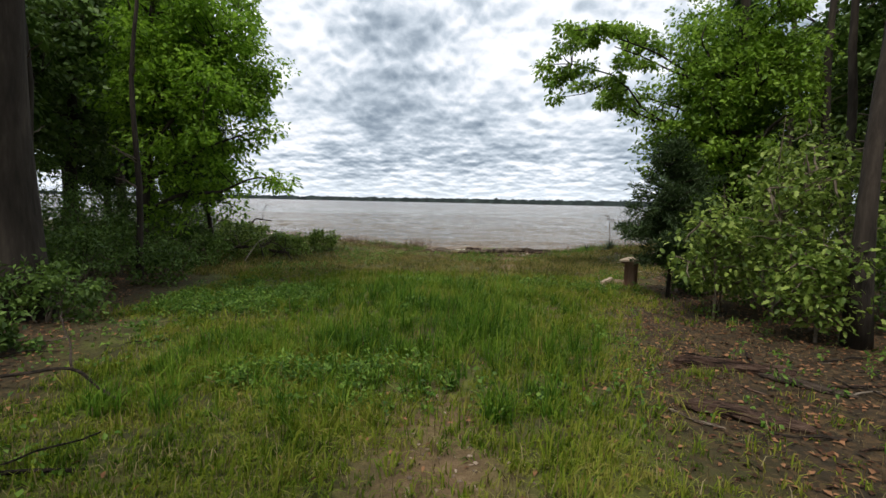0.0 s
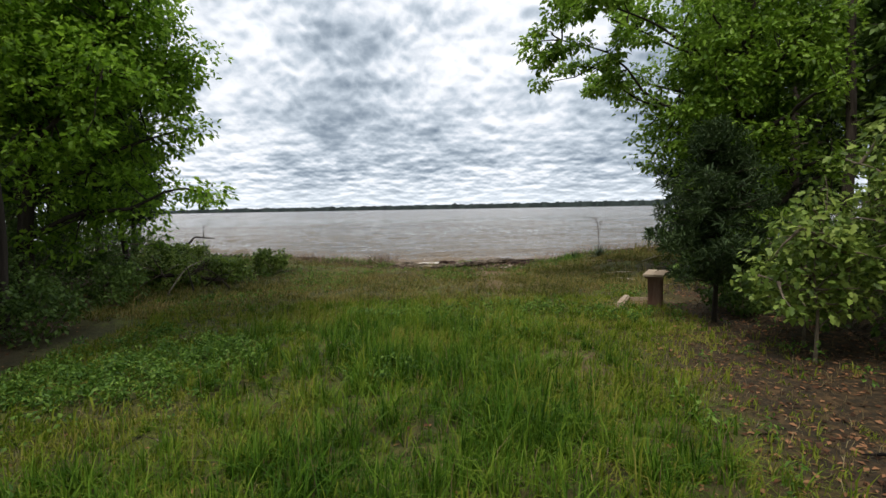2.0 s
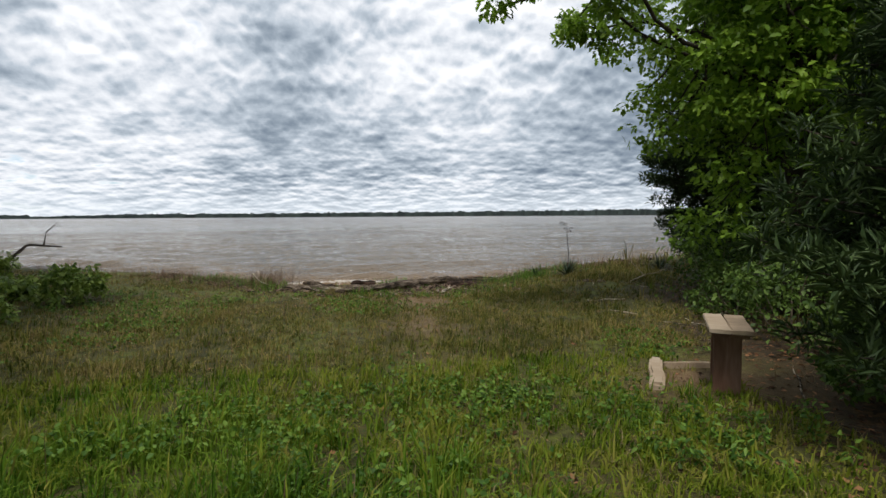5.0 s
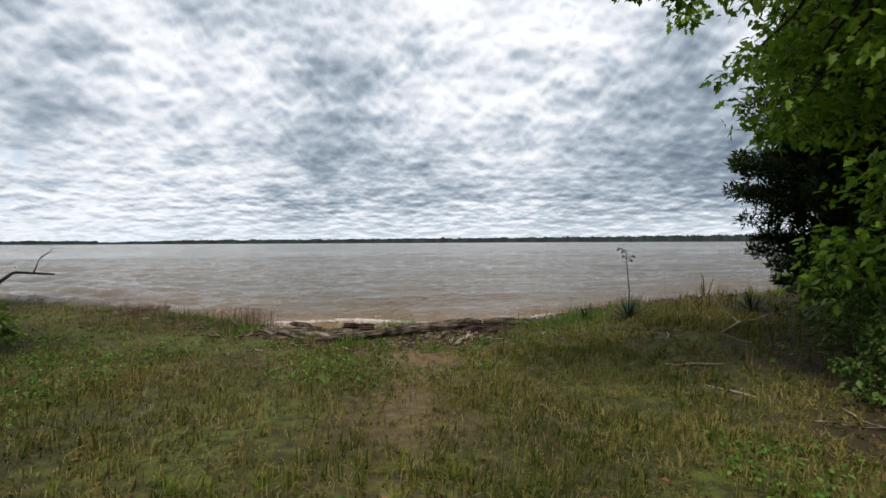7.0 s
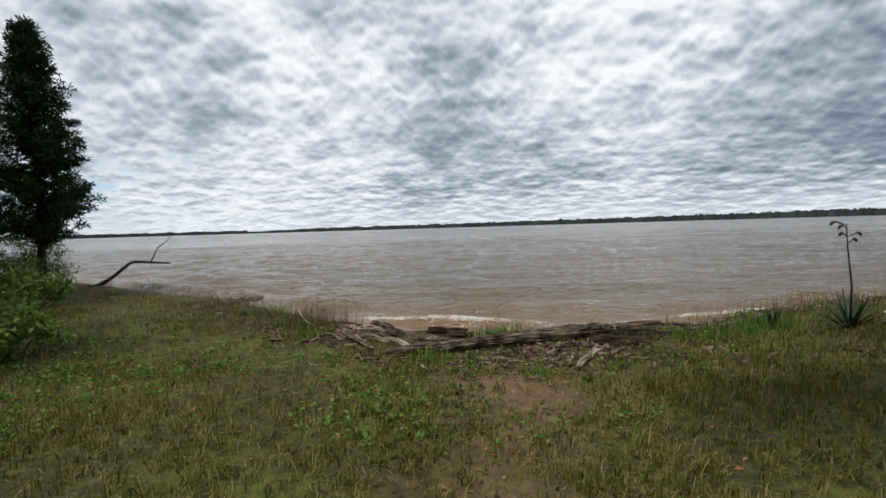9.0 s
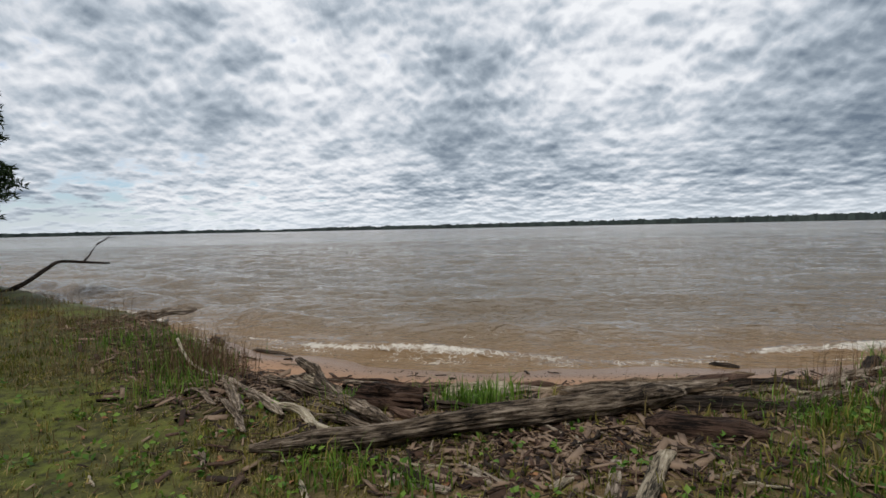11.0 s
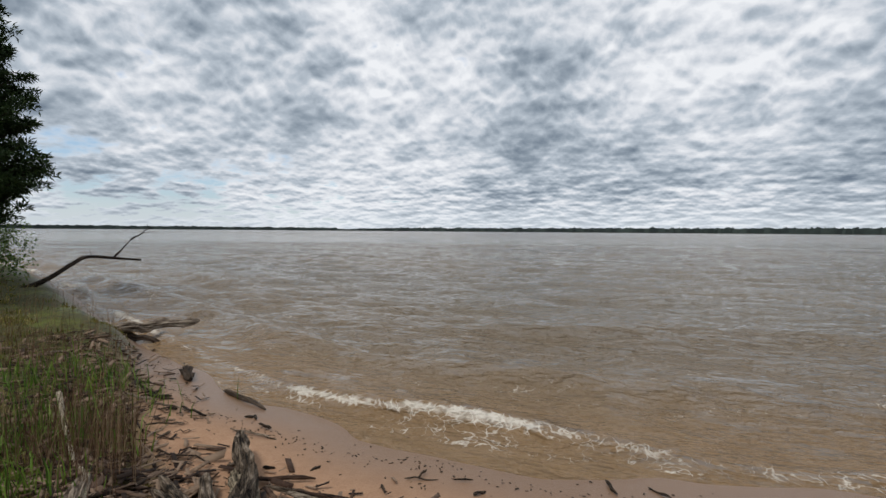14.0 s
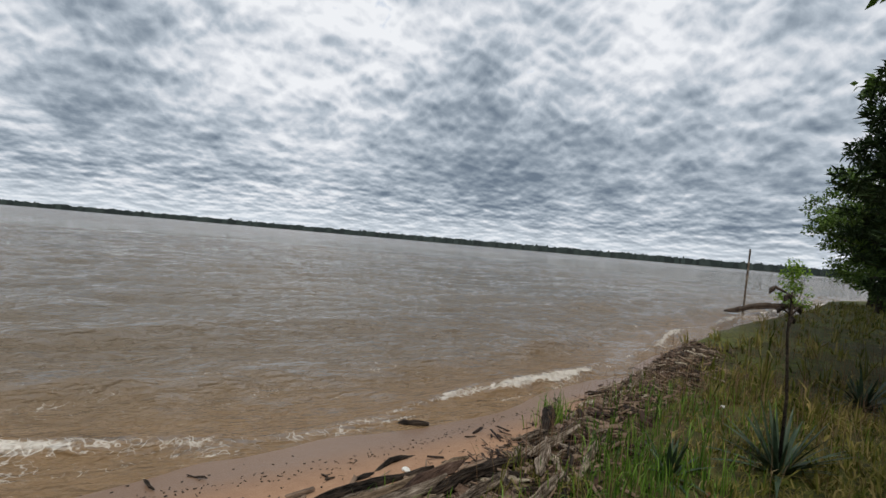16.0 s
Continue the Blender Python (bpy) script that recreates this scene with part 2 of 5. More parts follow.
def litter_mask(x, y):
    """Brown leaf litter under the trees on both sides."""
    edge_r = np.interp(y, [-6, 0, 3, 5, 7, 9, 12, 16, 19, 22], [1.5, 1.45, 1.45, 1.7, 2.2, 3.1, 4.7, 6.5, 8.5, 12]) + 0.5 * vnoise(x, y, 0.8, 7)
    edge_l = np.interp(y, [-6, 0, 4, 8, 12, 16, 20, 26], [-2.6, -2.9, -3.6, -4.9, -6.2, -7.5, -10, -14]) + 0.5 * vnoise(x, y, 0.8, 8)
    back = vsmooth(2.5, 5.5, bank_y(x) - y)
    return np.maximum(vsmooth(edge_r - 0.7, edge_r + 1.1, x), vsmooth(edge_l + 0.6, edge_l - 0.8, x)) * back


def dirt_mask(x, y):
    """Bare reddish soil: the trodden path and the patch before the log."""
    a = np.exp(-(((x - 0.03) / 0.46) ** 2 + ((y - 2.8) / 1.4) ** 2) ** 1.5)
    px = np.interp(y, [5, 9, 13, 16, 18.5, 20], [1.6, 1.9, 2.0, 2.1, 2.4, 2.5])
    w = np.interp(y, [6, 12, 14, 17, 19, 20], [0.25, 0.35, 0.6, 0.8, 1.6, 2.2])
    b = np.exp(-((x - px) / w) ** 2) * np.interp(y, [8, 11, 14, 16.5, 18.5, 20.5], [0.0, 0.2, 0.35, 0.55, 0.95, 1.0])
    c = 0.9 * np.exp(-(((x - 4.5) / 0.9) ** 2 + ((y - 11.7) / 0.7) ** 2))
    d = 0.62 * np.exp(-(((x - 2.0 - 0.12 * (y - 9)) / 0.75) ** 2 + ((y - 9.0) / 2.1) ** 2)) * vsmooth(-0.25, 0.3, vnoise(x, y, 1.6, 14))
    return np.clip(np.maximum(np.maximum(a, b), np.maximum(c, d)) * (1 + 0.5 * vnoise(x, y, 2.2, 11)), 0, 1)


def sand_mask(x, y):
    by = bank_y(x)
    return vsmooth(by - 0.05, by + 0.35, y + 0.15 * vnoise(x, y, 2.5, 12))


def ground_material():
    m = bpy.data.materials.new("ground_soil")
    m.use_nodes = True
    n = Nodes(m.node_tree)
    co = n.add("ShaderNodeTexCoord").outputs["Object"]
    at = lambda k: n.add("ShaderNodeAttribute", attribute_name=k).outputs["Fac"]
    big, mid = n.noise(co, 1.1, 4).outputs[0], n.noise(co, 9, 5, 0.65).outputs[0]
    fine = n.noise(co, 70, 4, 0.7).outputs[0]
    thatch = n.ramp(n.math("ADD", n.math("MULTIPLY", mid, 0.6), n.math("MULTIPLY", fine, 0.4)),
                    [(0.34, (0.016, 0.017, 0.005)), (0.5, (0.05, 0.05, 0.012)), (0.66, (0.125, 0.10, 0.034))])
    thatch = n.mix(n.math("MULTIPLY", n.range(big, 0.45, 0.62), n.range(mid, 0.40, 0.60)), thatch, (0.105, 0.13, 0.016), "MIX")
    litter = n.ramp(n.add("ShaderNodeTexVoronoi", {"Vector": co, "Scale": 22.0, "Randomness": 1.0}).outputs["Color"],
                    [(0.1, (0.018, 0.012, 0.005)), (0.45, (0.05, 0.031, 0.012)), (0.8, (0.11, 0.064, 0.026))])
    litter = n.mix(n.range(mid, 0.4, 0.65), litter, (0.026, 0.019, 0.009))
    dirt = n.ramp(n.math("ADD", n.math("MULTIPLY", mid, 0.55), n.math("MULTIPLY", fine, 0.45)),
                  [(0.3, (0.08, 0.05, 0.025)), (0.5, (0.165, 0.104, 0.054)), (0.7, (0.28, 0.19, 0.11))])
    sand = n.ramp(n.math("ADD", n.math("MULTIPLY", mid, 0.4), n.math("MULTIPLY", fine, 0.6)),
                  [(0.3, (0.23, 0.125, 0.072)), (0.5, (0.33, 0.195, 0.118)), (0.7, (0.41, 0.265, 0.17))])
    wet = at("wet")
    sand = n.mix(wet, sand, (0.19, 0.115, 0.07))
    col = n.mix(at("litter"), thatch, litter)
    col = n.mix(at("dirt"), col, dirt)
    col = n.mix(at("sand"), col, sand)
    bs = n.add("ShaderNodeBsdfPrincipled", {"Base Color": col, "Roughness": n.range(wet, 0, 1, 0.95, 0.30), "Specular IOR Level": 0.35})
    hgt = n.math("ADD", n.math("MULTIPLY", mid, 0.6), n.math("MULTIPLY", fine, 0.5))
    st = n.math("MULTIPLY", n.math("SUBTRACT", 1.0, n.math("MULTIPLY", at("sand"), 0.75)), 0.9)
    n.put(bs.inputs["Normal"], n.add("ShaderNodeBump", {"Strength": st, "Distance": 0.03, "Height": hgt}).outputs[0])
    n.add("ShaderNodeOutputMaterial", {0: bs.outputs[0]})
    return m


def build_ground():
    xs = np.concatenate([[-2500, -900, -300, -120, -60, -45], np.arange(-34, -10, 0.5), np.arange(-10, 14, 0.12), np.arange(14, 40, 0.5), [45, 60, 120, 300, 900, 2500]])
    ys = np.concatenate([[-2500, -600, -120, -40, -25], np.arange(-14, -1, 0.5), np.arange(-1, 24.5, 0.12), np.arange(24.5, 42, 0.5), [50, 80, 130, 300, 900, 2600]])
    gx, gy = np.meshgrid(xs, ys)
    x, y = gx.ravel(), gy.ravel()
    z = np.maximum(height(x, y), -1.5)
    nx, ny = len(xs), len(ys)
    i = np.arange(nx * ny).reshape(ny, nx)
    faces = np.stack([i[:-1, :-1], i[:-1, 1:], i[1:, 1:], i[1:, :-1]], -1).reshape(-1, 4)
    g = array_mesh("ground", np.stack([x, y, z], 1), faces, ground_material(), shade_smooth=True)
    sy = shore_y(x)
    for name, val in (("litter", litter_mask(x, y)), ("dirt", dirt_mask(x, y)), ("sand", sand_mask(x, y)), ("wet", vsmooth(sy - 1.25, sy - 0.35, y + 0.18 * vnoise(x, y, 0.9, 13)))):
        a = g.data.attributes.new(name, "FLOAT", "POINT")
        a.data.foreach_set("value", np.clip(val, 0, 1).astype(np.float32))
    tagged(g, "grassy clearing with leaf litter sloping to a sandy beach", "ground", kind="structure")


def wave_z(x, y):
    """Height of the lake: chop, swell rolling in, and two low breakers along the shore."""
    d = y - shore_y(x)
    roll = np.sin(2.3 * d + 0.5 * x + 2.6 * vnoise(x, y, 0.28, 21)) * (0.5 + 0.5 * vnoise(x, y, 0.22, 35))
    ridge = 1 - 2 * np.abs(vnoise(x * 0.6, y * 1.45, 0.75, 22))
    ridge2 = 1 - 2 * np.abs(vnoise(x * 0.7 + 0.25 * y, y * 1.4, 1.7, 36))
    z = 0.060 * roll + 0.056 * ridge + 0.026 * ridge2 + 0.014 * vnoise(x, y * 1.4, 4.1, 23)
    near = np.exp(-((d - 0.56 - 0.30 * vnoise(x, 0 * x, 0.45, 24)) / 0.17) ** 2) * 0.15 * (0.55 + 0.45 * np.sin(x * 0.9 + 1.0))
    second = np.exp(-((d - 2.0 - 0.35 * vnoise(x, 0 * x, 0.35, 25)) / 0.33) ** 2) * 0.20 * (0.6 + 0.4 * np.sin(x * 0.55 + 2.2))
    third = np.exp(-((d - 5.2 - 0.8 * vnoise(x, 0 * x, 0.25, 26)) / 0.55) ** 2) * 0.16 * (0.6 + 0.4 * np.sin(x * 0.4))
    return z * vsmooth(-0.3, 2.5, d) + near + second + third


def foam_mask(x, y):
    d = y - shore_y(x)
    c = 0.56 + 0.30 * vnoise(x, 0 * x, 0.45, 24)
    strong = vsmooth(0.25, 0.7, np.sin(x * 0.9 + 1.0) * 0.5 + 0.45 + 0.35 * vnoise(x, 0 * x, 0.8, 27))
    w = 0.085 + 0.04 * vnoise(x, 0 * x, 1.9, 29)
    crest = 1.15 * np.exp(-((d - c + 0.09) / w) ** 2) * np.maximum(strong, 0.55)
    lace = 0.55 * vsmooth(-0.15, 0.1, d) * vsmooth(c + 0.05, c - 0.25, d) * vsmooth(-0.15, 0.45, vnoise(x, y, 0.7, 30))
    edge = 0.75 * np.exp(-((d - 0.10 - 0.12 * vnoise(x, 0 * x, 1.2, 32)) / 0.035) ** 2) * vsmooth(-0.3, 0.3, vnoise(x, y, 1.1, 28))
    flecks = 0.30 * vsmooth(9, 2, d) * vsmooth(0.6, 1.4, d)
    return np.maximum(np.maximum(crest, lace), np.maximum(edge, flecks))


def water_material():
    m = bpy.data.materials.new("lake_water")
    m.use_nodes = True
    n = Nodes(m.node_tree)
    co = n.add("ShaderNodeTexCoord").outputs["Object"]
    foam = n.add("ShaderNodeAttribute", attribute_name="foam").outputs["Fac"]
    shallow = n.add("ShaderNodeAttribute", attribute_name="shallow").outputs["Fac"]
    flat = n.add("ShaderNodeMapping", {0: co, 3: (0.6, 1.35, 1.0)}).outputs[0]
    a, b, c = n.noise(flat, 0.55, 4, 0.6, 0.4).outputs[0], n.noise(flat, 2.6, 4, 0.6, 0.4).outputs[0], n.noise(flat, 0.06, 4, 0.55).outputs[0]
    mud = n.mix(shallow, n.mix(n.range(c, 0.35, 0.65), (0.120, 0.100, 0.074), (0.160, 0.130, 0.094)), (0.21, 0.135, 0.070))
    warp = n.add("ShaderNodeVectorMath", {0: co, 1: n.add("ShaderNodeVectorMath", {0: n.noise(co, 2.2, 3, 0.6).outputs["Color"], 1: (0.9, 0.9, 0.0)}, operation="MULTIPLY").outputs[0]}, operation="ADD").outputs[0]
    vor = n.add("ShaderNodeTexVoronoi", {"Vector": warp, "Scale": 7.0, "Randomness": 1.0}, feature="DISTANCE_TO_EDGE").outputs[0]
    net = n.math("SUBTRACT", 1.0, n.range(vor, 0.0, 0.10))
    brk = n.noise(co, 5.5, 6, 0.72, 0.5).outputs[0]
    patch = n.noise(co, 1.6, 4, 0.6, 0.3).outputs[0]
    tex = n.math("ADD", n.math("MULTIPLY", net, 0.22), n.math("ADD", n.math("MULTIPLY", brk, 0.75), n.math("MULTIPLY", patch, 0.55)))
    amount = n.math("SUBTRACT", n.math("ADD", foam, n.math("MULTIPLY", tex, 1.5)), 1.62)
    white = n.range(amount, 0.0, 0.38)
    hgt = n.math("ADD", n.math("ADD", a, n.math("MULTIPLY", b, 0.62)), n.math("MULTIPLY", n.noise(flat, 7.5, 3, 0.6, 0.3).outputs[0], 0.26))
    bump = n.add("ShaderNodeBump", {"Strength": 1.0, "Distance": 0.42, "Height": hgt}).outputs[0]
    bump = n.add("ShaderNodeBump", {"Strength": 0.6, "Distance": 0.02, "Height": brk, "Normal": bump}).outputs[0]
    bs = n.add("ShaderNodeBsdfPrincipled", {"Base Color": n.mix(white, mud, (0.60, 0.565, 0.51)), "Roughness": n.math("MAXIMUM", n.range(white, 0, 1, 0.06, 0.8), n.math("MULTIPLY", n.add("ShaderNodeAttribute", attribute_name="far").outputs["Fac"], 0.16)), "IOR": 1.33, "Normal": bump})
    n.add("ShaderNodeOutputMaterial", {0: bs.outputs[0]})
    return m


def build_water():
    xs = np.concatenate([[-2600, -1200, -500, -250, -130, -80, -55], np.arange(-45, -14, 0.35), np.arange(-14, 18, 0.14), np.arange(18, 60, 0.35), [75, 110, 200, 500, 1200, 2600]])
    ds = np.concatenate([np.arange(-0.55, 7, 0.08), np.arange(7, 24, 0.2), np.arange(24, 62, 0.45), [64, 75, 100, 140, 220, 400, 800, 1500, 2600]])
    gx, gd = np.meshgrid(xs, ds)
    x, d = gx.ravel(), gd.ravel()
    k = vsmooth(60, 8, d)
    y = d + shore_y(x) * k + 24 * (1 - k)
    y = np.where(np.abs(x) > 60, np.maximum(y, shore_y(x) - 0.5), y)
    z = wave_z(x, y) * np.where((np.abs(x) < 60) & (d < 70), 1, 0)
    nx, ny = len(xs), len(ds)
    i = np.arange(nx * ny).reshape(ny, nx)
    faces = np.stack([i[:-1, :-1], i[:-1, 1:], i[1:, 1:], i[1:, :-1]], -1).reshape(-1, 4)
    w = array_mesh("water", np.stack([x, y, z + 0.012], 1), faces, water_material(), shade_smooth=True)
    dd = y - shore_y(x)
    for name, val in (("far", vsmooth(25, 160, dd)), ("foam", foam_mask(x, y)), ("shallow", 0.65 * vsmooth(2.6, 0.2, dd) + 0.3 * vsmooth(9, 2, dd))):
        a = w.data.attributes.new(name, "FLOAT", "POINT")
        a.data.foreach_set("value", np.clip(val, 0, 1).astype(np.float32))
    tagged(w, "murky brown lake with small breaking waves and foam", "water", kind="structure")


def build_far_shore():
    """Wooded ridges across the lake: many crowns joined into one low bank."""
    rnd = random.Random(5)
    g = Geo()

    def ridge(a0, a1, dist, h0, h1, step):
        a = a0
        while a < a1:
            f = (a - a0) / (a1 - a0)
            r = dist(f) * rnd.uniform(0.985, 1.03)
            h = (h0 + (h1 - h0) * f) * (0.86 + 0.22 * rnd.random() + 0.18 * noise.noise((a * 0.9, dist(0) * 0.01, 0))) * min(1, 8 * f + 0.25)
            w = r * math.tan(radians(step)) * rnd.uniform(0.9, 1.5)
            cx, cy = r * math.sin(radians(a)), r * math.cos(radians(a))
            tx, ty = math.cos(radians(a)), -math.sin(radians(a))
            ring = []
            for k, (u, s) in enumerate(((-1, -0.2), (-0.95, 0.45), (-0.55, 0.86), (0, 1.0), (0.5, 0.88), (0.95, 0.5), (1, -0.2))):
                ring.append((cx + tx * u * w, cy + ty * u * w, h * s * (0.93 + 0.14 * rnd.random())))
            back = [(px * 1.03, py * 1.03, pz * 0.9) for px, py, pz in ring]
            n = len(ring)
            g.add(ring + back, [tuple(range(n))] + [(i, i + n, i + n + 1, i + 1) for i in range(n - 1)])
            a += step * rnd.uniform(0.8, 1.2)

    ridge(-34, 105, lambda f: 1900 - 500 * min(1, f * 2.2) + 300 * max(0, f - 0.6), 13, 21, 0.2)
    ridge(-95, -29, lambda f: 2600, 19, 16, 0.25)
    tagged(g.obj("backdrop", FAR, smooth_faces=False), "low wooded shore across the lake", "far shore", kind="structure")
    h = Geo()
    for a in (25.2, 26.6, 27.3, 31.0, 38.5):
        r = 1490
        x, y = r * math.sin(radians(a)), r * math.cos(radians(a))
        h.add([(x + dx, y + dy, z) for z in (1, 8) for dx, dy in ((-8, 0), (8, -4), (10, 2), (-6, 6))] + [(x - 7, y + 2, 12), (x + 9, y - 1, 12)],
              [(0, 1, 5, 4), (1, 2, 6, 5), (2, 3, 7, 6), (3, 0, 4, 7), (4, 5, 9, 8), (6, 7, 8, 9), (5, 6, 9), (7, 4, 8)])
    tagged(h.obj("far_houses", PALE, smooth_faces=False), "small white houses on the far wooded shore", "houses", kind="stuff")


# blue-grey base colour: distance haze is painted into the far trees
FAR = material("hazed_far_trees", [(0.030, 0.042, 0.042), (0.042, 0.058, 0.056), (0.06, 0.08, 0.075)], 0.02, 0.95, 0, 0.12, vary=0.5)
PALE = material("pale_walls", [(0.6, 0.6, 0.58), (0.75, 0.75, 0.72)], 0.1, 0.8, 0, 1)
build_ground()
build_water()
build_far_shore()


# ---- trees ----
def bend(p, q, n, wob, rnd, sag=0.0):
    """A wobbly line from p to q."""
    p, q = Vector(p), Vector(q)
    L = (q - p).length
    pts = []
    off = Vector((rnd.uniform(0, 50), rnd.uniform(0, 50), 0))
    for i in range(n + 1):
        f = i / n
        s = math.sin(math.pi * f)
        w = Vector((noise.noise(off + Vector((f * 3, 0, 0))), noise.noise(off + Vector((0, f * 3, 5))), noise.noise(off + Vector((f * 3, 7, 0))))) * wob * L * min(1, 3 * f)
        pts.append(p.lerp(q, f) + w + Vector((0, 0, -sag * L * s)))
    return pts


def taper(n, r0, r1, power=1.0):
    return [r0 + (r1 - r0) * (i / n) ** power for i in range(n + 1)]


def leaf_cards(centres, spread, count, size, rs, flat=0.6, droop=0.35, aspect=0.62, lobed=False, up=0.0):
    """Leaves scattered round centres. Returns verts and triangle faces."""
    c = np.repeat(np.asarray(centres, dtype=float), count, axis=0)
    sp = np.repeat(np.asarray(spread, dtype=float), count)
    n = len(c)
    d = rs.normal(size=(n, 3))
    d /= np.linalg.norm(d, axis=1, keepdims=True) + 1e-9
    r = rs.uniform(0, 1, n) ** 0.45 * sp
    off = d * r[:, None]
    off[:, 2] *= flat
    p = c + off
    out = off.copy()
    out[:, 2] *= 0.3
    out /= np.linalg.norm(out, axis=1, keepdims=True) + 1e-9
    ax = out * 0.7 + rs.normal(size=(n, 3)) * 0.6
    ax[:, 2] += up - droop
    ax /= np.linalg.norm(ax, axis=1, keepdims=True) + 1e-9
    nor = rs.normal(size=(n, 3)) * 0.55 + np.array([0, 0, 1.0])
    side = np.cross(ax, nor)
    side /= np.linalg.norm(side, axis=1, keepdims=True) + 1e-9
    nor = np.cross(side, ax)
    L = size * rs.uniform(0.6, 1.25, n)[:, None]
    W = L * aspect * 0.5
    if lobed:
        prof = [(0.0, 0.0, 0.0), (0.30, 0.95, 0.10), (0.45, 0.45, 0.05), (0.62, 0.80, 0.06), (1.0, 0.0, -0.08), (0.62, -0.80, 0.06), (0.45, -0.45, 0.05), (0.30, -0.95, 0.10)]
        tri = [(0, 1, 2), (0, 2, 6), (0, 6, 7), (2, 3, 4), (2, 4, 6), (6, 4, 5)]
    else:
        prof = [(0.0, 0.0, 0.0), (0.45, 1.0, 0.10), (1.0, 0.0, -0.10), (0.45, -1.0, 0.10)]
        tri = [(0, 1, 2), (0, 2, 3)]
    k = len(prof)
    v = np.stack([p + ax * L * a + side * W * b + nor * L * h for a, b, h in prof], 1).reshape(-1, 3)
    base = (np.arange(n) * k)[:, None, None]
    f = (base + np.array(tri)[None]).reshape(-1, 3)
    return v, f


def joined(*sets):
    vs, fs, o = [], [], 0
    for v, f in sets:
        vs.append(v)
        fs.append(f + o)
        o += len(v)
    return np.concatenate(vs), np.concatenate(fs)


def broadleaf(name, at, h, trunk_r, crown, rs_seed, clusters=160, leaves=110, leaf=0.13, limbs=9, lean=(0, 0), mat=None, label="", category="tree", lobed=False, extra=(), spread=(0.35, 0.75), bark=None, low=0.25, group=""):
    """A tree: tapered trunk, limbs and a gappy crown. crown: centre offset and radii, in metres from the foot."""
    rnd, rs = random.Random(rs_seed), np.random.RandomState(rs_seed)
    x, y = at
    z0 = hz(x, y) - 0.08
    tree = new(name)
    tree.location = (x, y, z0)
    (cx, cy, cz), (rx, ry, rz) = crown
    top = (lean[0] + cx * 0.5, lean[1] + cy * 0.5, h)
    n = 14
    axis = bend((0, 0, 0), top, n, 0.035, rnd)
    rad = [trunk_r * (1.45 if i == 0 else 1.12 if i == 1 else 1) * (1 - 0.88 * i / n) for i in range(n + 1)]
    Geo().tube(axis, rad, 12, 0.16, seed=rs_seed).obj("trunk", bark or BARK, tree)
    cen, spr = [], []
    for _ in range(clusters):
        d = Vector((rnd.gauss(0, 1), rnd.gauss(0, 1), rnd.gauss(0, 1))).normalized()
        k = rnd.random() ** 0.38
        lump = 0.72 + 0.42 * noise.noise(d * 1.7 + Vector((rs_seed, 0, 0))) + 0.22 * noise.noise(d * 4.3 + Vector((rs_seed, 3, 0)))
        c = Vector((cx + d.x * rx * k * lump, cy + d.y * ry * k * lump, cz + d.z * rz * k * lump))
        if c.z < low:
            c.z = low + rnd.random() * 0.6
        cen.append(c)
        spr.append(rnd.uniform(*spread))
    ends = sorted(cen, key=lambda c: -((c.x - cx) ** 2 + (c.y - cy) ** 2))[: limbs * 4]
    rnd.shuffle(ends)
    limb_pts = []
    for e in ends[:limbs] + [Vector(q) for q in extra]:
        k = max(2, min(n - 2, int(n * max(0.12, min(0.8, (e.z - 0.35 * math.hypot(e.x, e.y)) / h)))))
        pts = bend(axis[k], e, 9, 0.09, rnd, -0.06)
        r0 = rad[k] * (0.5 if e in ends else 0.26)
        Geo().tube(pts, taper(9, r0, 0.012), 7, 0.12, seed=k).obj("limb", bark or BARK, tree)
        limb_pts += pts[3:]
    for e in extra:
        for q in range(9):
            cen.append(Vector(e) + Vector((rnd.gauss(0, 0.45), rnd.gauss(0, 0.45), rnd.gauss(-0.1, 0.28))))
            spr.append(rnd.uniform(0.2, 0.40))
    tw = Geo()
    anchors = limb_pts + axis[4:]
    for c in cen:
        a = min(anchors, key=lambda p: (p - c).length)
        tw.tube(bend(a, c, 3, 0.12, rnd), taper(3, 0.022, 0.005), 4, 0, cap=False)
    tagged(tw.obj("branchwork", bark or BARK, tree), kind="stuff")
    v, f = leaf_cards([tuple(c) for c in cen], spr, leaves, leaf, rs, lobed=lobed)
    array_mesh("crown", v, f, mat or LEAF, tree)
    tagged(tree, label, category, group)
    return tree


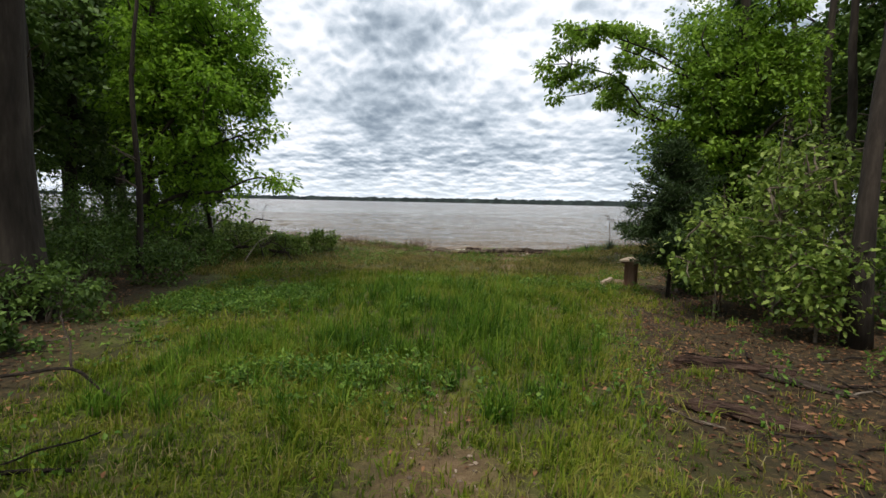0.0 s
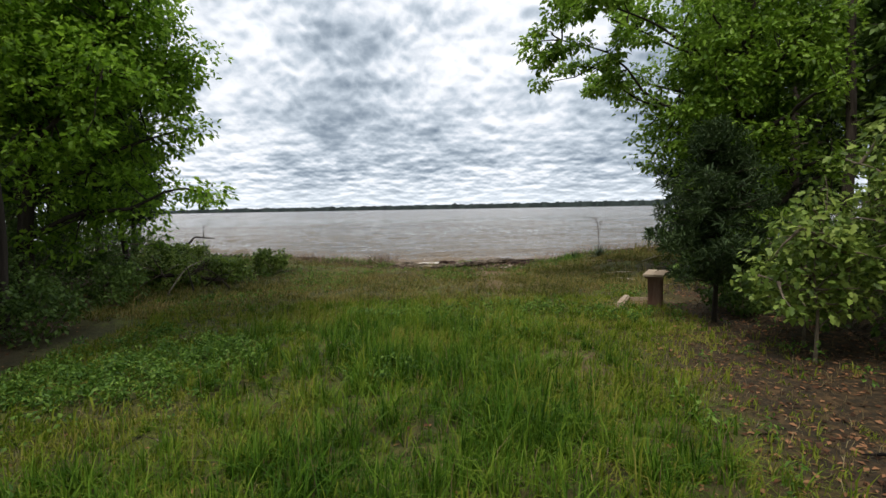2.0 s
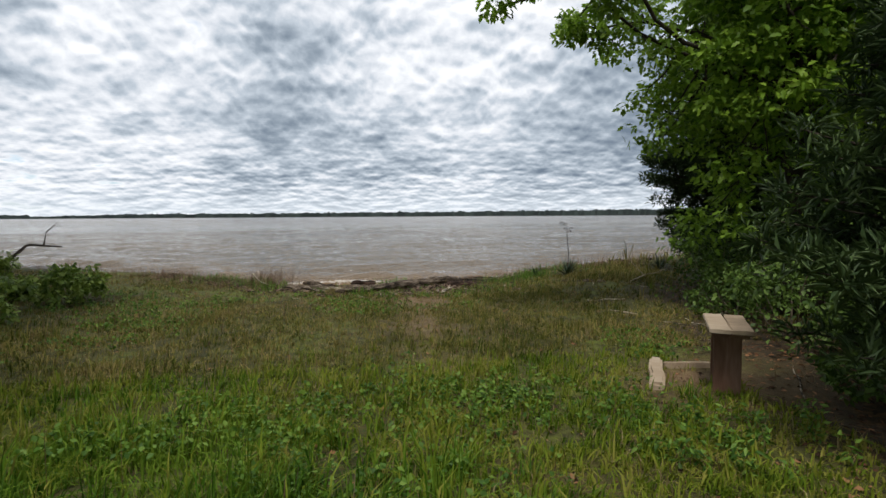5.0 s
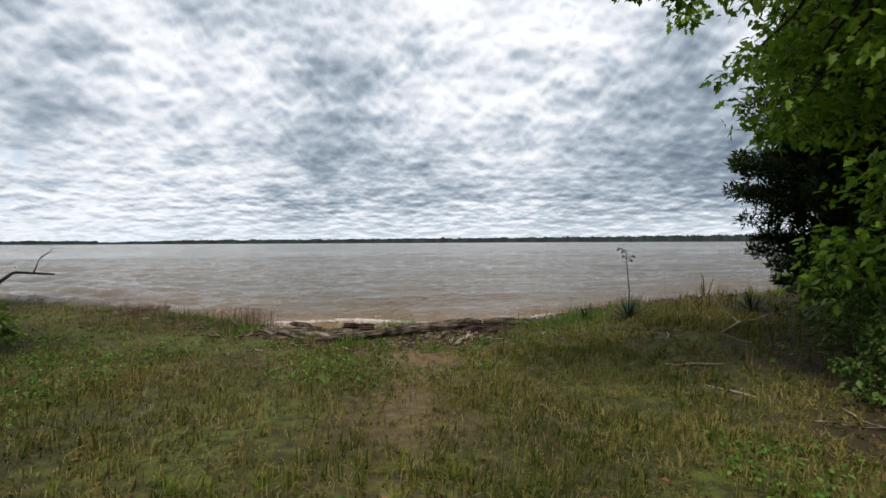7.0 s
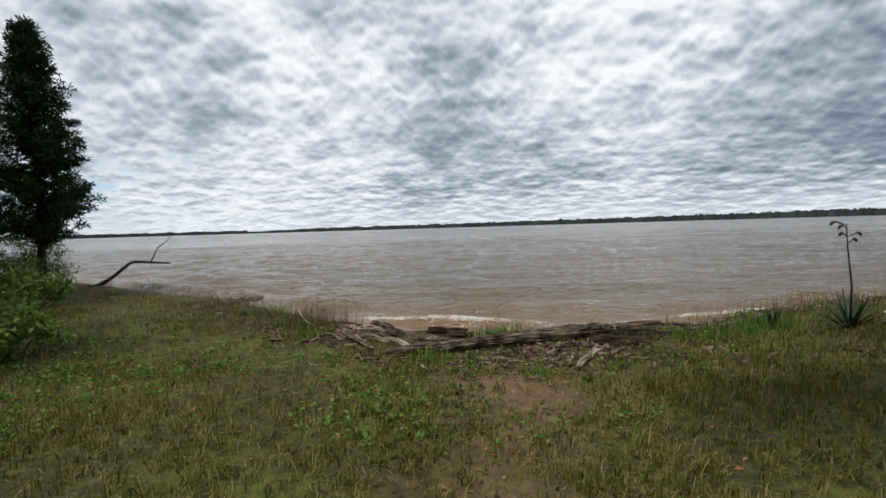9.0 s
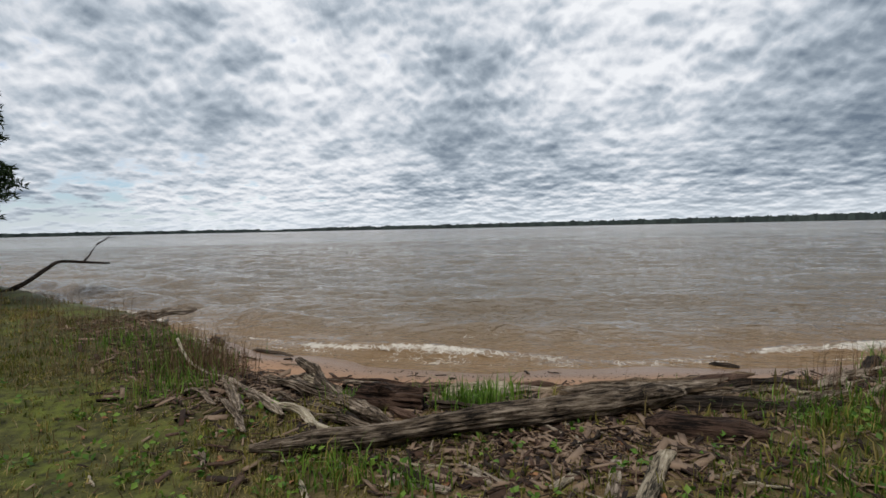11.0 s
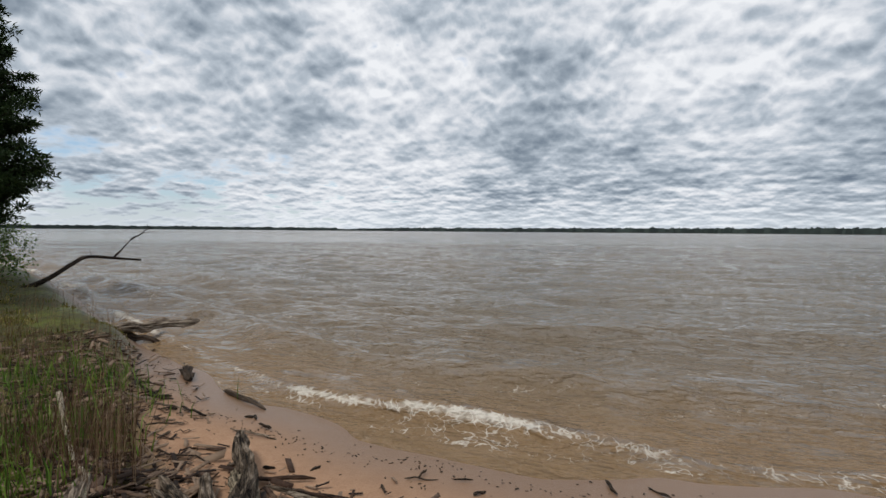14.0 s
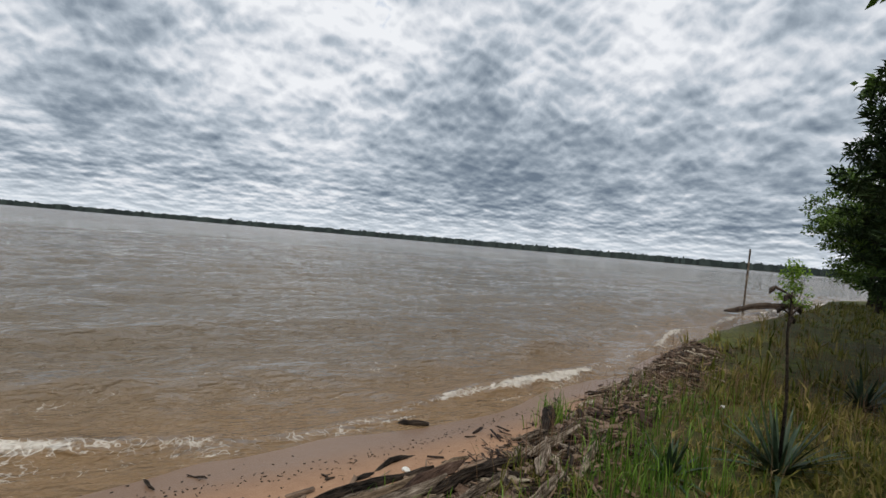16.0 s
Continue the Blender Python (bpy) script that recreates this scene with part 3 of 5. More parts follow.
def conifer(name, at, h, trunk_r, width, rs_seed, tiers=26, label="", mat=None, bare=0.15, needle=0.16, density=60, lean=(0, 0), rise=0.25, category="tree", pine=False, group=""):
    """A conifer with tiers of boughs that carry dense sprays."""
    rnd, rs = random.Random(rs_seed), np.random.RandomState(rs_seed)
    x, y = at
    tree = new(name)
    tree.location = (x, y, hz(x, y) - 0.06)
    n = 12
    axis = bend((0, 0, 0), (lean[0], lean[1], h), n, 0.015, rnd)
    Geo().tube(axis, taper(n, trunk_r, 0.01), 10, 0.14, seed=rs_seed).obj("trunk", BARK, tree)
    cen, spr = [], []
    boughs = Geo()
    for t in range(tiers):
        f = bare + (0.985 - bare) * t / tiers
        zz = f * h
        g = (f - bare) / (1 - bare)
        w = width * ((1 - g) ** 0.75 * min(1, 0.62 + 2.2 * g) + 0.05)
        base = axis[0].lerp(axis[-1], f)
        for k in range(5 if pine else 7):
            a = rnd.uniform(0, 6.283)
            L = w * rnd.uniform(0.62, 1.12)
            tip = base + Vector((math.cos(a) * L, math.sin(a) * L, L * rise + rnd.uniform(-0.1, 0.15)))
            boughs.tube(bend(base, tip, 3, 0.05, rnd, 0.04), taper(3, 0.02 + 0.01 * L, 0.004), 4, cap=False)
            m = max(2, int(L / (0.24 if not pine else 0.2)))
            for i in range(m):
                q = (i + 0.6 + 0.4 * rnd.random()) / m
                if q < 0.25 and rnd.random() < 0.5:
                    continue
                cen.append(tuple(base.lerp(tip, min(q, 1.02)) + Vector((rnd.gauss(0, 0.06), rnd.gauss(0, 0.06), rnd.gauss(0, 0.05)))))
                spr.append(rnd.uniform(0.12, 0.24) * (0.8 if pine else 1))
    tagged(boughs.obj("branchwork", BARK, tree), kind="stuff")
    v, f = leaf_cards(cen, spr, density, needle, rs, flat=0.7, droop=-0.25, aspect=0.14 if pine else 0.24, up=0.1)
    array_mesh("crown", v, f, mat or CEDAR, tree)
    tagged(tree, label, category, group)
    return tree


def bush(name, at, size, rs_seed, leaf=0.08, count=60, clusters=34, label="", mat=None, group="", lobed=False, flat=1.0, stems=7, category="bush"):
    rnd, rs = random.Random(rs_seed), np.random.RandomState(rs_seed)
    x, y = at
    ob = new(name)
    ob.location = (x, y, hz(x, y) - 0.04)
    cen, spr = [], []
    sx, sy, sz = size
    for _ in range(clusters):
        a, r = rnd.uniform(0, 6.283), rnd.random() ** 0.6
        z = rnd.random() ** 0.8
        k = (1 - 0.45 * z * r) * (0.8 + 0.4 * rnd.random())
        cen.append(Vector((math.cos(a) * r * sx * k, math.sin(a) * r * sy * k, 0.1 * sz + z * sz * (1 - 0.35 * r * r))))
        spr.append(rnd.uniform(0.14, 0.30) * min(1.4, max(0.6, sz)))
    for i in range(stems):
        c = cen[i * len(cen) // stems]
        Geo().tube(bend((c.x * 0.15, c.y * 0.15, 0), c, 5, 0.12, rnd), taper(5, 0.008 + 0.007 * sz, 0.003), 5).obj("stem", TWIG, ob)
    v, f = leaf_cards([tuple(c) for c in cen], spr, count, leaf, rs, flat=0.8, lobed=lobed)
    array_mesh("foliage", v, f, mat or LEAF_LIGHT, ob)
    return tagged(ob, label, category, group)


TWIG = material("twig", [(0.06, 0.045, 0.03), (0.14, 0.11, 0.08), (0.24, 0.20, 0.15)], 8, 0.9, 0.3, 40)
CEDAR = material("cedar_spray", [(0.016, 0.034, 0.011), (0.03, 0.06, 0.018), (0.06, 0.10, 0.03)], 1.0, 0.7, 0, 20, vary=0.45, through_light=0.12)
PINE = material("pine_needles", [(0.025, 0.05, 0.016), (0.048, 0.085, 0.026), (0.085, 0.135, 0.042)], 1.0, 0.6, 0, 20, vary=0.45, through_light=0.15)
LEAF_LIGHT = material("young_leaf", [(0.08, 0.135, 0.018), (0.16, 0.24, 0.036), (0.28, 0.36, 0.075)], 1.2, 0.5, 0, 20, vary=0.6, through_light=0.35)
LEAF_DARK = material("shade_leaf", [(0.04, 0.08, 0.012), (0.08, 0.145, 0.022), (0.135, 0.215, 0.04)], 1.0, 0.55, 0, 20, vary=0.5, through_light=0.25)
OAK = material("oak_leaf", [(0.09, 0.175, 0.016), (0.185, 0.32, 0.03), (0.28, 0.43, 0.05)], 1.0, 0.5, 0, 20, vary=0.5, through_light=0.45)

broadleaf("maple_tree", (-8.5, 13.9), 11.0, 0.17, ((1.1, 0.9, 5.3), (3.3, 3.3, 5.2)), 3, 320, 110, 0.155, 14, label="broadleaf tree with dense bright green hanging foliage", lobed=True, low=1.15)
broadleaf("oak_tree", (8.6, 14.6), 11.5, 0.30, ((-0.3, 0.2, 5.1), (2.9, 3.0, 4.9)), 8, 280, 105, 0.145, 12, mat=OAK, label="tall oak with dark trunk and spreading leafy limb", lobed=True, low=1.3,
          extra=((-2.9, 0.4, 6.8), (-3.9, -0.5, 6.4), (-5.2, -0.4, 5.9), (-4.2, 0.6, 5.4), (-3.0, 2.0, 5.6), (-4.6, -0.9, 6.8)))
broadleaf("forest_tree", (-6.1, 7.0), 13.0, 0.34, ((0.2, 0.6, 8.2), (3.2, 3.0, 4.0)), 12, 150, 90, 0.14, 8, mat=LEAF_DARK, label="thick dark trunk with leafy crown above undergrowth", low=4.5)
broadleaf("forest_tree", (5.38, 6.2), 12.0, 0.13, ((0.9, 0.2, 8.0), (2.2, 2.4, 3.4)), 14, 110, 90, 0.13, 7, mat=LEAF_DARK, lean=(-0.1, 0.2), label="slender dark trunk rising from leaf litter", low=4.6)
conifer("pine_sapling", (4.7, 10.05), 3.2, 0.045, 1.2, 21, 18, "young soft-needled pine with a thin dark stem", PINE, 0.24, 0.13, 60, rise=0.16, pine=True)
conifer("cedar_tree", (10.7, 18.5), 9.5, 0.16, 2.35, 22, 44, "dense dark cedar beside the shore", CEDAR, 0.04, 0.15, 85, rise=0.35)
conifer("cedar_tree", (-12.9, 26.9), 8.6, 0.14, 1.75, 23, 32, "slender dark cedar with bare lower trunk", CEDAR, 0.17, 0.17, 54, rise=0.5)
conifer("cedar_tree", (-17.6, 26.0), 12.5, 0.2, 2.4, 24, 36, "tall dark cedar on the shore bank", CEDAR, 0.16, 0.22, 70, rise=0.5)
conifer("cedar_tree", (16.2, 21.6), 9.0, 0.15, 1.9, 26, 32, "dark cedar on the bank behind the driftwood", CEDAR, 0.12, 0.18, 60, rise=0.4)
conifer("cedar_tree", (-9.6, 18.5), 8.5, 0.13, 1.5, 25, 26, "dark cedar behind a broadleaf tree", CEDAR, 0.2, 0.17, 45, rise=0.4)

# saplings and undergrowth
for i, (x, y, h, w) in enumerate(((4.35, 7.7, 2.2, 0.75), (5.0, 7.3, 3.3, 0.9), (5.9, 8.1, 3.6, 1.0), (6.1, 7.0, 3.2, 1.0), (4.9, 8.5, 1.9, 0.75), (5.0, 6.4, 1.6, 0.6))):
    broadleaf("maple_sapling", (x, y), h, 0.022, ((0, 0, h * 0.55), (w, w, h * 0.52)), 40 + i, 56, 26, 0.105, 6, mat=LEAF_LIGHT, lobed=True, label="young maple sapling with pale green leaves", category="sapling", spread=(0.2, 0.42), low=0.25, group="saplings by the litter", bark=TWIG)
UNDER = [(-5.4, 6.6, 0.9), (-6.6, 8.6, 1.2), (-5.9, 10.5, 0.9), (-7.3, 12.0, 1.1), (-6.4, 13.6, 0.8), (-8.3, 10.2, 1.6), (-4.9, 5.0, 0.55), (-7.6, 15.2, 1.0), (-9.6, 13.0, 1.5), (-10.5, 16.0, 1.2),
         (6.2, 9.2, 1.2), (7.3, 10.9, 1.5), (6.4, 11.7, 1.0), (7.0, 13.2, 1.3), (5.6, 10.9, 0.6), (8.1, 12.2, 1.6), (5.5, 5.0, 0.7), (6.9, 8.0, 1.5), (8.2, 16.2, 1.2), (7.5, 14.7, 0.9), (6.8, 5.6, 1.2), (-8.6, 12.2, 1.9), (-9.4, 15.6, 1.8), (-7.2, 9.6, 1.7), (-8.4, 8.2, 1.9), (-7.9, 6.4, 1.6), (-10.4, 13.8, 2.0), (-11.4, 18.2, 1.9), (-9.0, 17.2, 1.3), (9.2, 16.8, 1.7), (9.0, 13.4, 1.9), (8.6, 10.6, 1.9), (7.6, 7.0, 1.8), (-13.4, 27.2, 1.5), (-14.9, 28.4, 1.7), (-15.6, 26.6, 1.6), (-12.6, 25.6, 1.2), (-10.6, 15.2, 2.5), (-9.9, 17.6, 2.3), (-11.8, 16.6, 2.7), (-12.4, 19.4, 2.6), (-9.3, 14.4, 2.2), (-13.4, 22.0, 2.4), (-10.2, 12.4, 2.6), (-9.0, 9.4, 2.3), (-13.9, 26.8, 2.3), (-15.9, 28.4, 2.6), (-17.2, 27.6, 2.6), (10.2, 15.0, 2.4), (10.4, 12.0, 2.5), (9.4, 8.8, 2.4)]
for i, (x, y, s) in enumerate(UNDER):
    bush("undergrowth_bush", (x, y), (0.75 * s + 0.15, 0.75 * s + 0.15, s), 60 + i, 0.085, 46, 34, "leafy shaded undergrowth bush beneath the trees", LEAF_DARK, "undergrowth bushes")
for i, (x, y, s) in enumerate(((-5.3, 16.6, 0.75), (-6.4, 16.2, 0.8), (-4.5, 18.4, 0.7), (-7.4, 17.6, 0.9), (-8.8, 22.8, 0.75), (-10.4, 24.2, 0.9), (-5.9, 18.9, 0.55))):
    bush("vine_clump", (x, y), (0.95 * s + 0.25, 0.8 * s + 0.2, s), 90 + i, 0.12, 50, 30, "bright green vines heaped over brush", LEAF_LIGHT, "vine clumps by the bank", lobed=True, category="vine")
broadleaf("shore_tree", (31.3, 27.6), 7.5, 0.16, ((0, 0, 3.9), (3.8, 3.4, 3.9)), 31, 190, 90, 0.17, 7, mat=LEAF_DARK, label="leafy green tree on the bank by the water", low=0.2)
broadleaf("shore_tree", (36.0, 29.6), 8.5, 0.18, ((0, 0, 4.3), (3.8, 3.5, 4.2)), 32, 110, 90, 0.2, 7, mat=LEAF_DARK, label="leafy green tree on the bank by the water", low=0.2)
bush("shore_shrub", (27.8, 29.6), (0.7, 0.7, 2.4), 120, 0.14, 40, 26, "small leafy shrub beside a fallen trunk", OAK)

# the woods on both sides, and unseen trees behind, added to shade the clearing
wood = broadleaf("forest_tree", (-13.0, 12.0), 12.0, 0.2, ((0, 0, 6.6), (2.8, 2.8, 5.6)), 51, 140, 46, 0.24, 7, mat=LEAF_DARK, label="tree of the dark woods, those behind unseen and added for shade", low=0.9, group="surrounding woods")
rnd = random.Random(77)
WOODS_AND_SHADE = [(-10.8, 8.5), (-9.2, 5.2), (-12.5, 16.8), (-13.5, 7.5), (-9.5, 1.5), (-12, 20.5), (-17, 14), (-15.5, 18.5), (-18, 9), (-14, 3), (-19, 21), (-11, -2.5), (-8.5, -7.5), (9, -6), (-1.5, -8.5), (5.0, -6.0), (-4.6, -4.6),
         (9.8, 3.2), (11.0, 8.2), (12.4, 11.8), (13.2, 15.2), (15, 6), (17, 12), (14.5, 19.0), (17.5, 17.5), (19, 21.5), (23.5, 22.5), (21, 17), (13, 0), (27, 23), (-22, 26), (-24, 17), (-12.5, 14.0), (-14.5, 22.5), (-11.5, 10.2), (-18.5, 24.2), (16, -5), (-16, -6), (1, -15), (-8, -13), (9, -13)]
for i, (x, y) in enumerate(WOODS_AND_SHADE):
    s = rnd.uniform(0.85, 1.25)
    t = copy_thing(wood, pose(x, y, hz(x, y) - 0.08, 0, 0, rnd.uniform(0, 360)))
    t.scale = (s, s, s * rnd.uniform(0.9, 1.2))
for i, (x, y, r, h) in enumerate(((-8.0, 9.6, 0.11, 9), (-6.9, 11.2, 0.08, 7), (-8.9, 7.2, 0.13, 10), (-10.2, 11.0, 0.12, 10), (-7.7, 16.6, 0.10, 2.2), (7.9, 9.6, 0.1, 9), (10.3, 13.6, 0.14, 10), (9.4, 11.0, 0.1, 9), (11.5, 16.5, 0.14, 10), (-10.6, 19.0, 0.1, 9))):
    rr = random.Random(300 + i)
    b = new("bare_trunk")
    b.location = (x, y, hz(x, y) - 0.1)
    Geo().tube(bend((0, 0, 0), (rr.uniform(-0.3, 0.3), rr.uniform(-0.3, 0.3), h), 9, 0.02, rr), taper(9, r, r * 0.45), 9, 0.15, seed=i).obj("trunk", BARK, b)
    for k in range(5):
        z = h * rr.uniform(0.25, 0.9)
        a = rr.uniform(0, 6.28)
        L = rr.uniform(0.4, 1.1)
        Geo().tube(bend((0, 0, z), (math.cos(a) * L, math.sin(a) * L, z + rr.uniform(-0.2, 0.3)), 4, 0.1, rr), taper(4, 0.02, 0.005), 5).obj("dead_branch", TWIG, b)
    tagged(b, "bare dark tree trunk with dead side branches", "tree trunk", "bare trunks in the woods")


# ---- bench and timbers by the clearing ----
def slab(L, W, H, bevel=0.008, rough=0.004, seed=0, cuts=6):
    """A sawn board or beam along x, with softened, slightly worn edges."""
    bm = bmesh.new()
    bmesh.ops.create_cube(bm, size=1)
    bmesh.ops.scale(bm, vec=(L, W, H), verts=bm.verts)
    long_edges = [e for e in bm.edges if abs(e.verts[0].co.x - e.verts[1].co.x) > L * 0.5]
    bmesh.ops.subdivide_edges(bm, edges=long_edges, cuts=cuts, use_grid_fill=True)
    bmesh.ops.bevel(bm, geom=[e for e in bm.edges if e.calc_face_angle(0) > 0.8], offset=bevel, segments=2, affect="EDGES", clamp_overlap=True)
    for v in bm.verts:
        v.co += Vector((noise.noise(v.co * 3 + Vector((seed, 0, 0))), noise.noise(v.co * 3 + Vector((0, seed, 0))), noise.noise(v.co * 3 + Vector((0, 0, seed))))) * rough * 2
    return bm


def laid(name, bm, mat, m, parent=None, label=""):
    ob = link(name, bm, mat, parent, label)
    ob.matrix_basis = m
    return ob


def build_bench():
    x, y = 4.47, 11.5
    z = hz(x, y) - 0.02
    b = new("bench")
    b.matrix_basis = pose(x, y, z, 0, 0, 55)
    for k, s in enumerate((-1, 1)):
        laid("board", slab(0.78, 0.175, 0.04, 0.006, 0.003, k * 7 + 1), TIMBER, pose(0, s * 0.091, 0.655, 0, 0, 0.6 * s), b, "weathered grey-brown top board")
    for s in (-1, 1):
        laid("cleat", slab(0.07, 0.30, 0.05, 0.005, 0.002, s + 4), TIMBER_RED, pose(s * 0.27, 0, 0.609), b)
        laid("leg", slab(0.60, 0.235, 0.045, 0.006, 0.003, s + 9), TIMBER_RED, pose(s * 0.13, 0, 0.295, 0, 90, 0), b, "upright reddish plank leg")
    laid("brace", slab(0.22, 0.045, 0.14, 0.005, 0.002, 3), TIMBER_RED, pose(0, 0.0, 0.33), b)
    tagged(b, "small weathered wooden plank bench on worn soil", "bench")
    t = laid("timber_beam", slab(0.95, 0.14, 0.13, 0.025, 0.008, 12, 9), TIMBER, pose(4.06, 11.98, hz(4.08, 11.98) + 0.035, 0, 0, 57))
    tagged(t, "weathered squared timber lying on worn soil", "timber")
    t = laid("timber_board", slab(0.52, 0.045, 0.10, 0.006, 0.004, 15), TIMBER, pose(4.60, 12.22, hz(4.62, 12.2) + 0.015, 0, 0, -12))
    tagged(t, "pale board on edge beside the bench", "timber")


TIMBER_RED = material("timber_red", [(0.11, 0.055, 0.035), (0.20, 0.11, 0.075), (0.30, 0.19, 0.14)], 3, 0.85, 0.5, 40, stretch=(0.12, 1, 1), bump_dist=0.004)
build_bench()


# ---- driftwood ----
def wood_mat(name, cols, stretch=0.10):
    m = bpy.data.materials.new(name)
    m.use_nodes = True
    n = Nodes(m.node_tree)
    co = n.add("ShaderNodeTexCoord").outputs["Object"]
    along = n.add("ShaderNodeMapping", {0: co, 3: (stretch, 1, 1)}).outputs[0]
    rnd_v = n.add("ShaderNodeObjectInfo").outputs["Random"]
    a = n.noise(along, 46, 8, 0.72, 0.6).outputs[0]
    b = n.noise(co, 4, 4, 0.6).outputs[0]
    f = n.math("ADD", n.math("MULTIPLY", a, 0.7), n.math("MULTIPLY", b, 0.3))
    f = n.math("ADD", f, n.math("MULTIPLY", n.math("SUBTRACT", rnd_v, 0.5), 0.14))
    col = n.ramp(f, [(0.38, tuple(c * 0.08 for c in cols[0])), (0.46, cols[0]), (0.56, cols[1]), (0.70, cols[2])])
    bs = n.add("ShaderNodeBsdfPrincipled", {"Base Color": col, "Roughness": 0.9, "Specular IOR Level": 0.2})
    n.put(bs.inputs["Normal"], n.add("ShaderNodeBump", {"Strength": 1.0, "Distance": 0.035, "Height": a}).outputs[0])
    n.add("ShaderNodeOutputMaterial", {0: bs.outputs[0]})
    return m


GREYWOOD = wood_mat("grey_driftwood", [(0.12, 0.09, 0.065), (0.35, 0.29, 0.23), (0.60, 0.53, 0.45)])
DARKWOOD = wood_mat("dark_driftwood", [(0.035, 0.026, 0.02), (0.075, 0.055, 0.042), (0.14, 0.11, 0.085)])
REDWOOD = wood_mat("red_rotten_wood", [(0.065, 0.038, 0.027), (0.12, 0.075, 0.055), (0.21, 0.145, 0.11)])
TANWOOD = wood_mat("tan_splintered_wood", [(0.10, 0.07, 0.045), (0.26, 0.19, 0.13), (0.46, 0.37, 0.27)])
PALEWOOD = wood_mat("pale_driftwood", [(0.30, 0.25, 0.18), (0.50, 0.44, 0.34), (0.68, 0.61, 0.50)])


def log(name, p, q, r0, r1, mat, label, seed=0, sides=14, bumpy=0.28, wob=0.03, squash=0.8, category="driftwood", group="", lift=0.0, ends=True, zp=None, zq=None, broken=0.25):
    """A knotty, tapered piece of wood from p to q in plan, resting on the ground, its mesh along its own x."""
    rnd = random.Random(1000 + seed)
    (x0, y0), (x1, y1) = p, q
    a = Vector((x0, y0, (hz(x0, y0) + r0 * squash * 0.75 + lift) if zp is None else zp))
    b = Vector((x1, y1, (hz(x1, y1) + r1 * squash * 0.75 + lift) if zq is None else zq))
    L = (b - a).length
    n = max(6, min(26, int(L / 0.11)))
    pts = bend((-L / 2, 0, 0), (L / 2, 0, 0), n, wob, rnd)
    rad = []
    for i in range(n + 1):
        f = i / n
        r = r0 + (r1 - r0) * f
        if ends:
            r *= min(1, 0.35 + 6 * f, 0.45 + 7 * (1 - f))
        rad.append(r * (1 + 0.12 * rnd.uniform(-1, 1)))
    ring = sides * 2 if sides > 9 else sides
    g = Geo().tube(pts, rad, ring, bumpy, seed=seed * 3.7, squash=squash)
    # splits run along the grain, and the ends are torn
    for i in range(n + 1):
        for k in range(ring):
            x, y, z = g.v[i * ring + k]
            turn = 2 * math.pi * k / ring
            c = pts[i]
            cut = noise.noise(Vector((math.cos(turn) * 3.1, math.sin(turn) * 3.1, seed * 1.7 + i * 0.10)))
            s = 1 - bumpy * 1.5 * max(0.0, cut - 0.02) + bumpy * 0.6 * noise.noise(Vector((math.cos(turn) * 6, math.sin(turn) * 6, seed + i * 0.07)))
            torn = 0.0
            if i in (0, n) and broken:
                torn = (1 if i else -1) * rad[i] * 3 * broken * (0.5 + noise.noise(Vector((math.cos(turn) * 4, math.sin(turn) * 4, seed * 2.3 + i))))
            g.v[i * ring + k] = (x + torn, c.y + (y - c.y) * s, c.z + (z - c.z) * s)
    ob = g.obj(name, mat, smooth_faces=sides < 8)
    ob.matrix_basis = Matrix.Translation((a + b) / 2) @ (b - a).to_track_quat("X", "Z").to_matrix().to_4x4()
    return tagged(ob, label, category, group)


def flaking_log(p, q, r, count, label, seed):
    """A rotten log that has come apart into long splinters, each a part, heaped on one another."""
    rnd = random.Random(2000 + seed)
    (x0, y0), (x1, y1) = p, q
    L, head = math.hypot(x1 - x0, y1 - y0), math.atan2(y1 - y0, x1 - x0)
    cx, cy = (x0 + x1) / 2, (y0 + y1) / 2
    ob = new("rotten_log")
    ob.matrix_basis = pose(cx, cy, hz(cx, cy), 0, 0, math.degrees(head))
    for k in range(count):
        l = L * rnd.uniform(0.28, 0.62)
        u = rnd.uniform(-0.5, 0.5) * (L - l)
        a = math.pi * (k + 0.5) / count
        v, h = math.cos(a) * r * rnd.uniform(0.7, 1.7), 0.02 + math.sin(a) * r * rnd.uniform(0.7, 1.6)
        wx, wy = cx + math.cos(head) * u - math.sin(head) * v, cy + math.sin(head) * u + math.cos(head) * v
        n = 7
        pts = bend((-l / 2, 0, 0), (l / 2, 0, 0), n, 0.05, rnd)
        t = r * rnd.uniform(0.3, 0.62)
        g = Geo().tube(pts, [t * (0.25 if i in (0, n) else 1) * rnd.uniform(0.75, 1.2) for i in range(n + 1)], 7, 0.4, seed=seed + k * 1.3, squash=rnd.uniform(0.35, 0.7))
        piece = g.obj("splinter", rnd.choice((GREYWOOD, REDWOOD, TANWOOD, TANWOOD)), ob, smooth_faces=False)
        piece.matrix_basis = pose(u, v, hz(wx, wy) - hz(cx, cy) + h, rnd.uniform(-25, 25), rnd.uniform(-3, 3), rnd.uniform(-9, 9))
    return tagged(ob, label, "driftwood")


